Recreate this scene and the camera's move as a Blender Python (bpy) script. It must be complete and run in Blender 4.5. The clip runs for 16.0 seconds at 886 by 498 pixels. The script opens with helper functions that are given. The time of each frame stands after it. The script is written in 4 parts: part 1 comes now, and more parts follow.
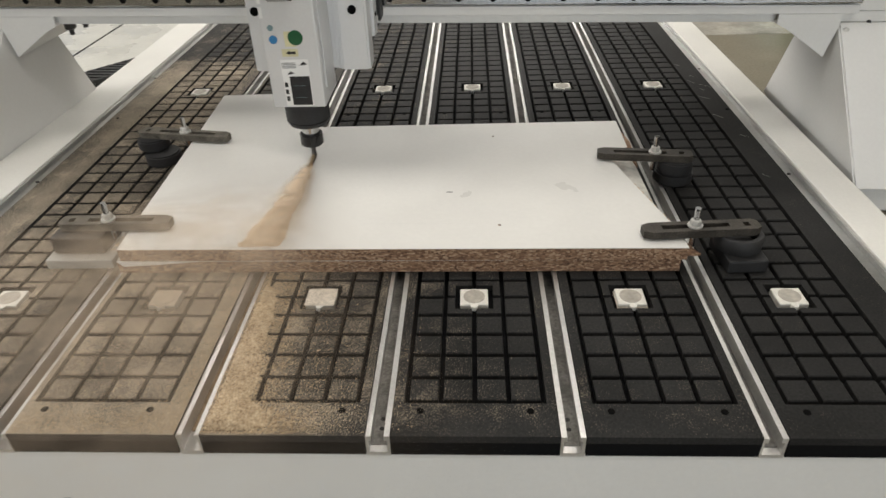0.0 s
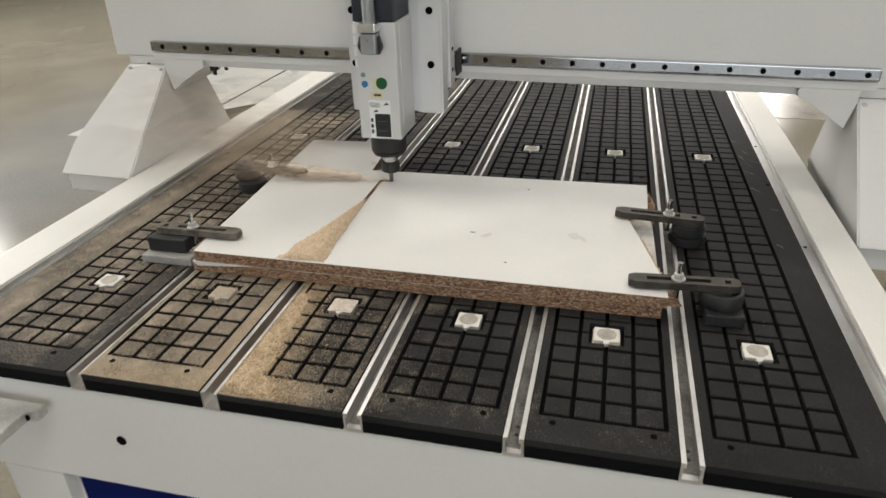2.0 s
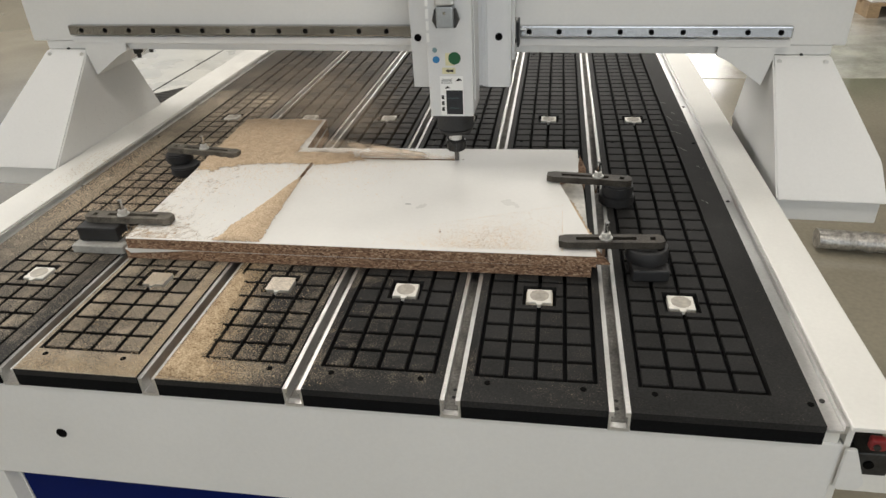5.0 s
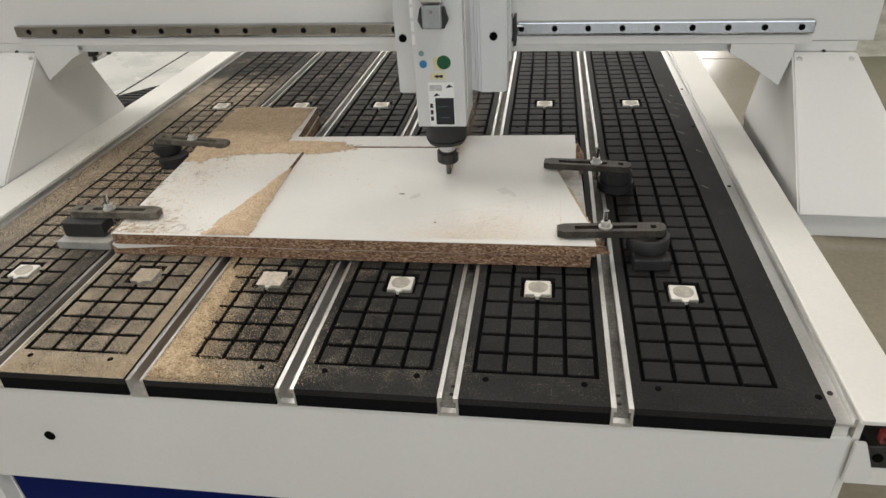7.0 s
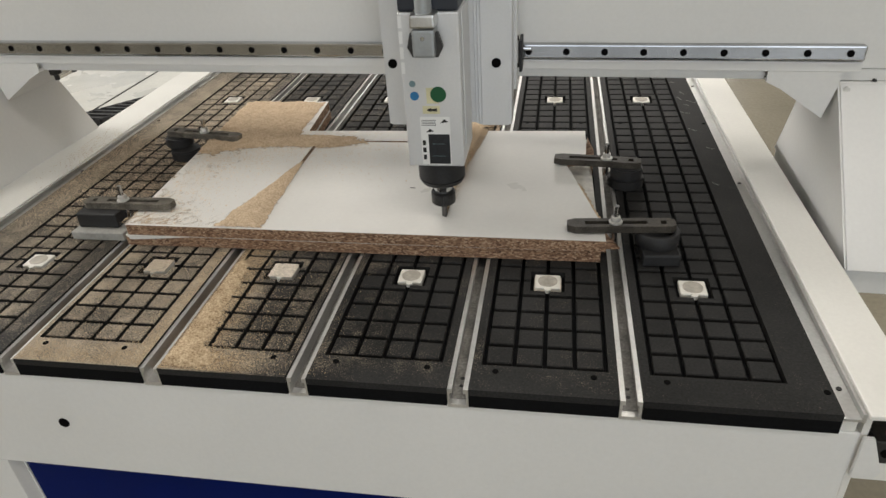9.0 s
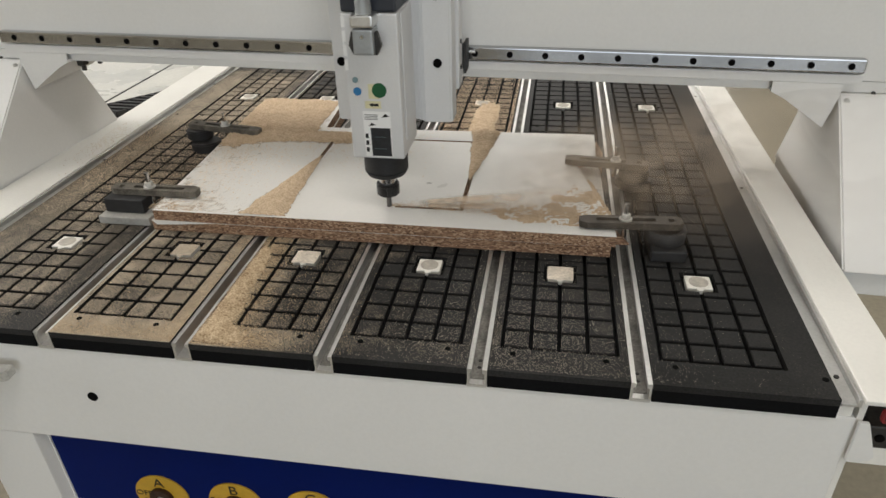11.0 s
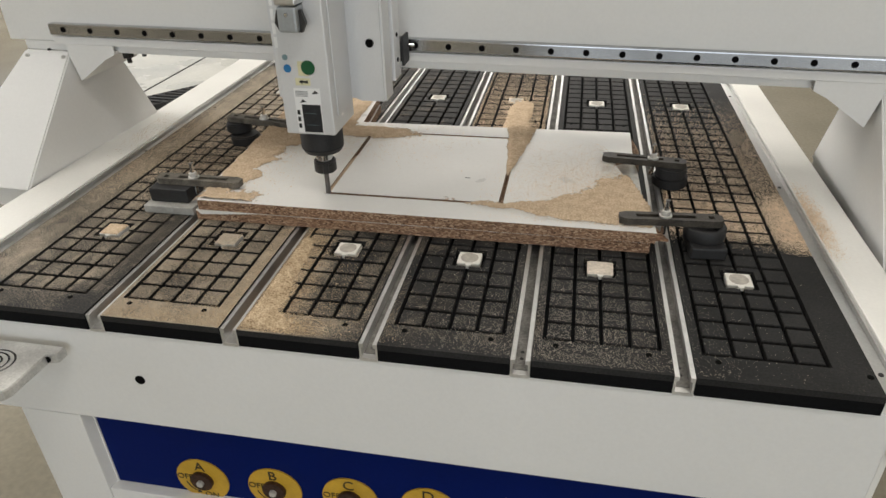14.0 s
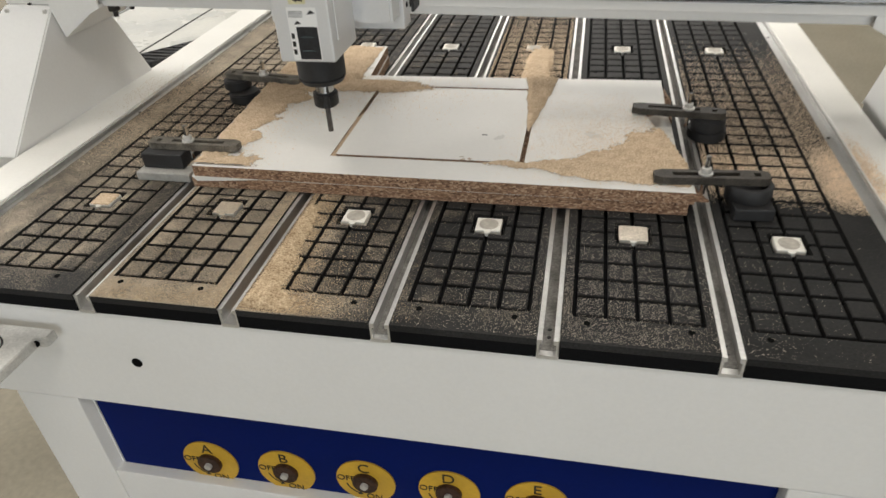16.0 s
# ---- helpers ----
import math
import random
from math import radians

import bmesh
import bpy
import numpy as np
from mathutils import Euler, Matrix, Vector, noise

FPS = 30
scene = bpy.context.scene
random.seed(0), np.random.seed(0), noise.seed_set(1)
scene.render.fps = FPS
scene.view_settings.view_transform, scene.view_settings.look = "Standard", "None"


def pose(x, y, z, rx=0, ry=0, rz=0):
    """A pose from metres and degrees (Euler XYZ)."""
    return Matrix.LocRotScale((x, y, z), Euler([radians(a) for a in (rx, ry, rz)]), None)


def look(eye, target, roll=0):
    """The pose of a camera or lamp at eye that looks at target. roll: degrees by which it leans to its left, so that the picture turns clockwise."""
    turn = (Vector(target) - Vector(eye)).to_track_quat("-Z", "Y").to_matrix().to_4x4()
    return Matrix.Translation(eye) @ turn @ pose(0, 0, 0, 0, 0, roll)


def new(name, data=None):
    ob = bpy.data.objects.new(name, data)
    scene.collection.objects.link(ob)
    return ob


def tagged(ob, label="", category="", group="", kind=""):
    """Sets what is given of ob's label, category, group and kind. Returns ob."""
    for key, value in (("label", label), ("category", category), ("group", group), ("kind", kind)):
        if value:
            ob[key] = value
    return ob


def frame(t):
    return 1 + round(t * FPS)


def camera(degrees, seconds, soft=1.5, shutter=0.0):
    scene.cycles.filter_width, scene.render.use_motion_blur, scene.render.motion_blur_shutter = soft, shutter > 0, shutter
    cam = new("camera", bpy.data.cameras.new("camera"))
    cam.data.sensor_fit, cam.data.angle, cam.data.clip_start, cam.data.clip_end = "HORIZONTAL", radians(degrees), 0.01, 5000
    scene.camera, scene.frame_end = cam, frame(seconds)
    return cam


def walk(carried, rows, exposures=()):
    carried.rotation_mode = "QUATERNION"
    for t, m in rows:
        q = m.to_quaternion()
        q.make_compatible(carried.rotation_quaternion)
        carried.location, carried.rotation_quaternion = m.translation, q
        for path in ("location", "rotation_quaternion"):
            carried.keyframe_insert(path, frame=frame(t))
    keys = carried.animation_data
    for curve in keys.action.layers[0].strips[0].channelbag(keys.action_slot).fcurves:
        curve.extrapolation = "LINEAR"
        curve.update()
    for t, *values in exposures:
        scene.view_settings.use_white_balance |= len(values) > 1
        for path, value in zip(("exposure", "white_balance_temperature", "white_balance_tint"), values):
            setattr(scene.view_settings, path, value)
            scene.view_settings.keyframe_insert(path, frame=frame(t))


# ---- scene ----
cam = camera(66.5, 16.0, shutter=0.5)
PATH = [
    (0, (0.107, -0.504, 1.381), (0.02, 1.161, 0.277), -2.0),
    (0.5, (0.127, -0.549, 1.396), (-0.006, 1.128, 0.316), -2.6),
    (1, (0.198, -0.54, 1.408), (-0.035, 1.161, 0.382), -1.5),
    (1.5, (0.276, -0.569, 1.417), (-0.149, 1.132, 0.455), -1.9),
    (2, (0.298, -0.642, 1.411), (-0.141, 1.072, 0.477), -1.8),
    (2.5, (0.277, -0.696, 1.41), (-0.083, 1.013, 0.435), -2.5),
    (3, (0.299, -0.679, 1.414), (-0.03, 1.032, 0.432), -2.0),
    (3.5, (0.329, -0.66, 1.412), (0.015, 1.052, 0.427), -2.6),
    (4, (0.338, -0.655, 1.412), (0.026, 1.055, 0.422), -2.8),
    (6.5, (0.334, -0.63, 1.406), (0.039, 1.057, 0.373), -3.6),
    (7, (0.334, -0.62, 1.405), (0.038, 1.061, 0.363), -3.8),
    (7.5, (0.336, -0.621, 1.406), (0.042, 1.065, 0.372), -3.8),
    (8, (0.334, -0.623, 1.403), (0.037, 1.055, 0.355), -3.7),
    (8.5, (0.331, -0.626, 1.404), (0.025, 1.051, 0.359), -3.7),
    (9, (0.329, -0.63, 1.404), (0.014, 1.044, 0.356), -3.6),
    (11.5, (0.288, -0.708, 1.407), (-0.002, 0.99, 0.391), -1.2),
    (12, (0.282, -0.716, 1.408), (-0.011, 0.986, 0.399), -1.0),
    (12.5, (0.27, -0.72, 1.406), (-0.01, 0.979, 0.389), -0.5),
    (13, (0.262, -0.73, 1.404), (-0.056, 0.966, 0.394), -0.7),
    (13.5, (0.264, -0.725, 1.404), (-0.08, 0.963, 0.389), -1.2),
    (14, (0.258, -0.718, 1.404), (-0.081, 0.965, 0.378), -1.4),
    (14.5, (0.246, -0.706, 1.399), (-0.083, 0.971, 0.36), -1.4),
    (15, (0.234, -0.707, 1.399), (-0.097, 0.964, 0.351), -1.0),
    (15.5, (0.231, -0.703, 1.393), (-0.1, 0.958, 0.33), -0.9),
    (16, (0.237, -0.625, 1.371), (-0.135, 0.975, 0.23), -3.4),
]
walk(cam, [(t, look(eye, target, roll)) for t, eye, target, roll in PATH],
     [(0.0, -0.02), (1.5, -0.04), (2.5, -0.03), (3.5, 0.04), (4.0, 0.03), (8.0, 0.0), (9.0, 0.02), (12.0, 0.09), (14.0, 0.11), (16.0, 0.24)])

# ---------------------------------------------------------------- light
world = bpy.data.worlds.new("world")
scene.world = world
world.use_nodes = True
wn = world.node_tree.nodes
sky = wn.new("ShaderNodeTexSky")
sky.sky_type, sky.sun_disc, sky.sun_elevation, sky.sun_rotation = "NISHITA", False, radians(40), radians(250)
world.node_tree.links.new(sky.outputs[0], wn["Background"].inputs[0])
wn["Background"].inputs[1].default_value = 0.1


def area_lamp(name, at, target, sx, sy, watts, colour):
    data = bpy.data.lights.new(name, "AREA")
    data.shape, data.size, data.size_y, data.energy, data.color = "RECTANGLE", sx, sy, watts, colour
    ob = new(name, data)
    ob.matrix_world = look(at, target)
    return ob


# high unseen hall lights, daylight from the window band, front fill added behind camera
for lx, ly in ((-2.4, 1.0), (1.2, 3.2), (2.2, -2.4), (-2.4, 5.6)):
    area_lamp("hall_light", (lx, ly, 6.3), (lx, ly, 0), 2.4, 1.2, 104, (1.0, 0.945, 0.87))
area_lamp("window_daylight", (-9.7, 3.0, 3.4), (0, 1.0, 0.9), 8.0, 2.2, 590, (1.0, 0.965, 0.91))
# Front fill, added unseen to brighten the faces turned to the camera.
area_lamp("front_fill_light", (2.0, -7.5, 2.6), (0.25, 0.5, 0.8), 5.5, 4.0, 158, (0.92, 0.965, 1.0))
area_lamp("north_window_daylight", (-1.0, 25.8, 5.2), (-1.0, 0, 3.0), 15.0, 1.8, 1300, (1.0, 0.97, 0.92))
scene.view_settings.exposure = 0.0

# ---------------------------------------------------------------- materials


def material(name, colour, rough=0.5, metal=0.0, grain=(0, 0.0), stain=(0, 0.0), bump=(0, 0.0), coat=0.0, spec=0.5):
    """Principled surface with fine grain and broad stains (scale, strength), and relief."""
    m = bpy.data.materials.new(name)
    m.use_nodes = True
    nt = m.node_tree
    b = nt.nodes["Principled BSDF"]
    b.inputs["Roughness"].default_value, b.inputs["Metallic"].default_value = rough, metal
    b.inputs["Coat Weight"].default_value = coat
    b.inputs["Specular IOR Level"].default_value = spec
    geo = nt.nodes.new("ShaderNodeNewGeometry")
    col = nt.nodes.new("ShaderNodeRGB")
    col.outputs[0].default_value = (*colour, 1)
    out = col.outputs[0]
    for k, (scale, strength) in enumerate((stain, grain)):
        if not strength:
            continue
        tex = nt.nodes.new("ShaderNodeTexNoise")
        tex.inputs["Scale"].default_value, tex.inputs["Detail"].default_value = scale, 5
        nt.links.new(geo.outputs["Position"], tex.inputs["Vector"])
        rng = nt.nodes.new("ShaderNodeMapRange")
        rng.inputs["From Min"].default_value, rng.inputs["From Max"].default_value = 0.3, 0.7
        rng.inputs["To Min"].default_value, rng.inputs["To Max"].default_value = 1 - strength, 1 + strength
        nt.links.new(tex.outputs[0], rng.inputs["Value"])
        mul = nt.nodes.new("ShaderNodeVectorMath")
        mul.operation = "SCALE"
        nt.links.new(out, mul.inputs[0])
        nt.links.new(rng.outputs[0], mul.inputs["Scale"])
        out = mul.outputs[0]
        if k == 0:
            rr = nt.nodes.new("ShaderNodeMapRange")
            rr.inputs["To Min"].default_value, rr.inputs["To Max"].default_value = max(0.02, rough - 0.12), min(1, rough + 0.12)
            nt.links.new(tex.outputs[0], rr.inputs["Value"])
            nt.links.new(rr.outputs[0], b.inputs["Roughness"])
    nt.links.new(out, b.inputs["Base Color"])
    if bump[1]:
        tex = nt.nodes.new("ShaderNodeTexNoise")
        tex.inputs["Scale"].default_value, tex.inputs["Detail"].default_value = bump[0], 4
        nt.links.new(geo.outputs["Position"], tex.inputs["Vector"])
        bn = nt.nodes.new("ShaderNodeBump")
        bn.inputs["Strength"].default_value, bn.inputs["Distance"].default_value = bump[1], 0.002
        nt.links.new(tex.outputs[0], bn.inputs["Height"])
        nt.links.new(bn.outputs[0], b.inputs["Normal"])
    return m


def ramp_over(nt, value, lo, hi):
    r = nt.nodes.new("ShaderNodeMapRange")
    r.interpolation_type = "SMOOTHSTEP"
    r.inputs["From Min"].default_value, r.inputs["From Max"].default_value = lo, hi
    nt.links.new(value, r.inputs["Value"])
    return r.outputs[0]


def times(nt, a, b, op="MULTIPLY"):
    n = nt.nodes.new("ShaderNodeMath")
    n.operation, n.use_clamp = op, True
    for i, v in enumerate((a, b)):
        if isinstance(v, (int, float)):
            n.inputs[i].default_value = v
        else:
            nt.links.new(v, n.inputs[i])
    return n.outputs[0]


def noise_at(nt, scale, detail=4.0, vec=None):
    geo = nt.nodes.new("ShaderNodeNewGeometry")
    tex = nt.nodes.new("ShaderNodeTexNoise")
    tex.inputs["Scale"].default_value, tex.inputs["Detail"].default_value = scale, detail
    nt.links.new(vec or geo.outputs["Position"], tex.inputs["Vector"])
    return tex.outputs[0]


DUST = (0.43, 0.362, 0.275)


def dusty(m, fields, base=0.0, grit=520):
    """Lays settled wood dust, or its tone for a pale sheen, over a material: fields are (x lo, x hi, y lo, y hi, soft,
    amount) in metres.
    """
    nt = m.node_tree
    b = nt.nodes["Principled BSDF"]
    geo = nt.nodes.new("ShaderNodeNewGeometry")
    sep = nt.nodes.new("ShaderNodeSeparateXYZ")
    nt.links.new(geo.outputs["Position"], sep.inputs[0])
    sepn = nt.nodes.new("ShaderNodeSeparateXYZ")
    nt.links.new(geo.outputs["Normal"], sepn.inputs[0])
    wob = noise_at(nt, 14, 5)
    total = base
    for x0, x1, y0, y1, soft, amount in fields:
        f = times(nt, ramp_over(nt, sep.outputs[0], x0 - soft, x0 + soft), ramp_over(nt, sep.outputs[0], x1 + soft, x1 - soft))
        f = times(nt, f, times(nt, ramp_over(nt, sep.outputs[1], y0 - soft, y0 + soft), ramp_over(nt, sep.outputs[1], y1 + soft, y1 - soft)))
        total = times(nt, total, times(nt, f, amount), "ADD")
    info = nt.nodes.new("ShaderNodeObjectInfo")
    g = times(nt, noise_at(nt, grit, 2), times(nt, wob, 0.35), "ADD")
    patch = times(nt, noise_at(nt, 48, 4), times(nt, info.outputs["Random"], 0.22), "ADD")
    g = times(nt, g, times(nt, times(nt, patch, 0.61, "SUBTRACT"), 0.45), "ADD")
    lim = times(nt, 1.0, times(nt, total, 0.72), "SUBTRACT")
    d = nt.nodes.new("ShaderNodeMath")
    d.operation = "SUBTRACT"
    nt.links.new(g, d.inputs[0])
    nt.links.new(lim, d.inputs[1])
    mask = times(nt, ramp_over(nt, d.outputs[0], -0.14, 0.30), ramp_over(nt, sepn.outputs[2], 0.3, 0.8))
    mask = times(nt, mask, ramp_over(nt, sep.outputs[2], 0.797, 0.799))
    mix = nt.nodes.new("ShaderNodeMix")
    mix.data_type = "RGBA"
    old = b.inputs["Base Color"].links[0].from_socket
    nt.links.new(mask, mix.inputs["Factor"])
    nt.links.new(old, mix.inputs["A"])
    tone = nt.nodes.new("ShaderNodeMix")
    tone.data_type = "RGBA"
    nt.links.new(ramp_over(nt, noise_at(nt, 700, 2), 0.35, 0.65), tone.inputs["Factor"])
    tone.inputs["A"].default_value = (*[0.62 * v for v in DUST], 1)
    tone.inputs["B"].default_value = (*[1.25 * v for v in DUST], 1)
    nt.links.new(tone.outputs["Result"], mix.inputs["B"])
    nt.links.new(mix.outputs["Result"], b.inputs["Base Color"])
    return m


WHITE = material("white_enamel", (0.765, 0.762, 0.745), 0.40, grain=(160, 0.015), stain=(3, 0.03), bump=(260, 0.05))
WHITE_RAIL = material("white_enamel_rail", (0.79, 0.78, 0.74), 0.45, grain=(160, 0.02), stain=(5, 0.05), bump=(260, 0.05))
BLACK_BOARD = material("black_phenolic_sheet", (0.0265, 0.0262, 0.0258), 0.60, grain=(300, 0.25), stain=(8, 0.3), bump=(500, 0.1), spec=0.07)
# The field from y 0.80 back also stands for grey reflections on the pads.
dusty(BLACK_BOARD, [(-0.44, -0.215, -0.02, 0.40, 0.02, 0.37), (-0.30, -0.215, -0.02, 0.30, 0.06, 0.10), (-0.44, -0.215, -0.02, 0.05, 0.015, 0.15), (-0.22, -0.13, -0.02, 0.34, 0.05, 0.42), (-0.22, -0.05, -0.02, 0.05, 0.03, 0.22),
                    (-0.75, -0.44, 0.0, 1.3, 0.10, 0.37), (-0.76, -0.652, 0.0, 2.4, 0.02, 0.12), (-0.72, -0.02, 0.80, 2.3, 0.15, 0.13), (-0.05, 0.42, -0.02, 0.12, 0.06, 0.06), (-0.14, 0.0, 0.0, 0.33, 0.03, 0.20), (0.0, 0.21, 0.03, 0.33, 0.03, 0.12), (0.22, 0.43, 0.03, 0.33, 0.03, 0.07), (-0.7, 0.05, -0.1, 2.5, 0.15, 0.10)])
# Shade of the milled grooves and front edges is put into this near-black.
NEAR_BLACK = material("near_black_sheet", (0.0055, 0.0058, 0.0066), 0.7, spec=0.06, grain=(200, 0.2), stain=(10, 0.2))
ALU = material("bare_aluminium", (0.62, 0.62, 0.61), 0.33, 1.0, grain=(240, 0.06), stain=(12, 0.10))
ALU_BODY = material("satin_aluminium", (0.70, 0.705, 0.71), 0.42, 0.25, grain=(300, 0.02), stain=(9, 0.03))
STEEL = material("ground_steel", (0.55, 0.555, 0.56), 0.15, 1.0, grain=(400, 0.05), stain=(10, 0.08))
# Broad tone bands put the hall's reflections into the rail's colour.
RAIL_STEEL = material("reflection_banded_steel", (0.39, 0.392, 0.395), 0.16, 1.0, grain=(500, 0.06), stain=(2.6, 0.38))
DARK_STEEL = material("black_oxide_steel", (0.045, 0.044, 0.043), 0.42, 0.6, grain=(300, 0.2), stain=(40, 0.3), bump=(300, 0.1))
RUBBER = material("black_rubber", (0.018, 0.018, 0.019), 0.6, grain=(300, 0.2), stain=(30, 0.3), bump=(200, 0.1))
HOLE = material("hole_black", (0.004, 0.004, 0.004), 0.9, spec=0.05)
GREY_BLOCK = material("grey_plastic_block", (0.36, 0.355, 0.33), 0.55, grain=(200, 0.1), stain=(30, 0.12))
BLUE = material("blue_enamel", (0.0006, 0.0085, 0.095), 0.45, spec=0.05, grain=(150, 0.04), stain=(6, 0.08), bump=(200, 0.04))
YELLOW = material("yellow_plate", (0.56, 0.335, 0.028), 0.45, grain=(150, 0.05), stain=(20, 0.12))
INK = material("black_ink", (0.01, 0.01, 0.01), 0.6)
PORT_WHITE = material("white_port_plastic", (0.74, 0.72, 0.66), 0.5, grain=(200, 0.05), stain=(30, 0.08))
dusty(PORT_WHITE, [(-0.44, -0.21, -0.1, 0.42, 0.01, 1.0)])
LAMINATE = material("white_melamine", (0.76, 0.75, 0.72), 0.33, grain=(120, 0.015), stain=(7, 0.035), bump=(120, 0.03))
CONCRETE = material("workshop_concrete", (0.27, 0.245, 0.188), 0.17, grain=(60, 0.08), stain=(1.3, 0.16), bump=(14, 0.25), spec=0.9)
PLASTER = material("hall_wall_paint", (0.62, 0.58, 0.50), 0.8, grain=(30, 0.03), stain=(1, 0.06))
CEILING = material("hall_ceiling_sheet", (0.35, 0.35, 0.34), 0.8, grain=(20, 0.03), stain=(1, 0.06))
# Pale concrete, lightened further for the window glare on it.
SLAB = material("pale_glare_concrete", (0.60, 0.59, 0.54), 0.28, grain=(50, 0.06), stain=(2.5, 0.14), bump=(12, 0.2))
# Paleness and streaks imitate window reflections on the glossy floor.
GLARE_PATCH = material("pale_streaked_glare", (0.47, 0.45, 0.40), 0.22, grain=(40, 0.10), stain=(4, 0.30), bump=(12, 0.35))
GREEN = material("green_sticker", (0.003, 0.085, 0.028), 0.4)
BLUE_ST = material("blue_sticker", (0.03, 0.19, 0.42), 0.4)
GREY_ST = material("grey_sticker", (0.20, 0.30, 0.32), 0.4)
TAPE = material("yellowed_tape", (0.70, 0.66, 0.42), 0.35, grain=(100, 0.04), stain=(60, 0.08))
PAPER = material("rating_label", (0.86, 0.86, 0.85), 0.4)
SCREEN = material("rating_dark_field", (0.014, 0.016, 0.020), 0.35, grain=(300, 0.2), stain=(150, 0.3))
RED = material("red_paint", (0.20, 0.012, 0.014), 0.4, stain=(30, 0.1))
GREY_METAL = material("grey_cast_connector", (0.36, 0.38, 0.39), 0.45, 0.5, grain=(200, 0.05), stain=(40, 0.1))
DULL_STEEL = material("dull_bare_steel", (0.58, 0.575, 0.55), 0.38, 0.45, grain=(260, 0.12), stain=(25, 0.2), bump=(200, 0.05))
# Dark tone that imitates the shade inside the tracks.
SLOT_SHADE = material("dark_slot_shade", (0.22, 0.21, 0.195), 0.6, grain=(260, 0.3), stain=(30, 0.35), spec=0.2)
PACKED_DUST = material("packed_brown_dust", (0.24, 0.165, 0.10), 0.9, grain=(260, 0.3), stain=(40, 0.3), bump=(200, 0.3), spec=0.1)
RUST = material("rusty_valve_boss", (0.050, 0.024, 0.016), 0.5, 0.4, grain=(300, 0.4), stain=(120, 0.5))
ZINC = material("zinc_plated_steel", (0.62, 0.61, 0.58), 0.4, 0.5, grain=(300, 0.08), stain=(40, 0.15))
DUSTY_STEEL = material("dusty_dark_steel", (0.135, 0.122, 0.102), 0.75, 0.1, grain=(420, 0.35), stain=(45, 0.4), bump=(300, 0.15), spec=0.2)
WORN_STEEL = material("worn_brown_black_steel", (0.060, 0.053, 0.044), 0.55, 0.3, grain=(380, 0.3), stain=(40, 0.4), bump=(300, 0.12), spec=0.3)
OLD_LAMINATE = material("soiled_white_melamine", (0.62, 0.60, 0.55), 0.45, grain=(90, 0.12), stain=(26, 0.28), bump=(120, 0.05))
NAVY = material("dark_motor_cover", (0.018, 0.022, 0.032), 0.45, stain=(20, 0.2))
FOIL = material("grey_foil_wrap", (0.42, 0.40, 0.37), 0.35, 0.6, grain=(120, 0.3), stain=(40, 0.35), bump=(60, 0.9))
GREEN_FLOOR = material("green_floor_paint", (0.05, 0.16, 0.07), 0.45, grain=(40, 0.1), stain=(2, 0.2))
PALLET = material("raw_pallet_wood", (0.34, 0.24, 0.14), 0.7, grain=(60, 0.2), stain=(6, 0.2))


def chipboard():
    m = material("chipboard_edge", (0.30, 0.17, 0.085), 0.85, grain=(420, 0.45), stain=(60, 0.35), bump=(260, 0.6))
    nt = m.node_tree
    b = nt.nodes["Principled BSDF"]
    vor = nt.nodes.new("ShaderNodeTexVoronoi")
    vor.inputs["Scale"].default_value = 560
    geo = nt.nodes.new("ShaderNodeNewGeometry")
    sc = nt.nodes.new("ShaderNodeVectorMath")
    sc.operation = "MULTIPLY"
    sc.inputs[1].default_value = (0.42, 0.42, 0.85)
    nt.links.new(geo.outputs["Position"], sc.inputs[0])
    nt.links.new(sc.outputs[0], vor.inputs["Vector"])
    ramp = nt.nodes.new("ShaderNodeValToRGB")
    e = ramp.color_ramp.elements
    e[0].position, e[0].color = 0.1, (0.10, 0.052, 0.030, 1)
    e[1].position, e[1].color = 0.95, (0.52, 0.37, 0.25, 1)
    e.new(0.55).color = (0.295, 0.172, 0.102, 1)
    nt.links.new(vor.outputs["Color"], ramp.inputs[0])
    nt.links.new(ramp.outputs[0], b.inputs["Base Color"])
    return m


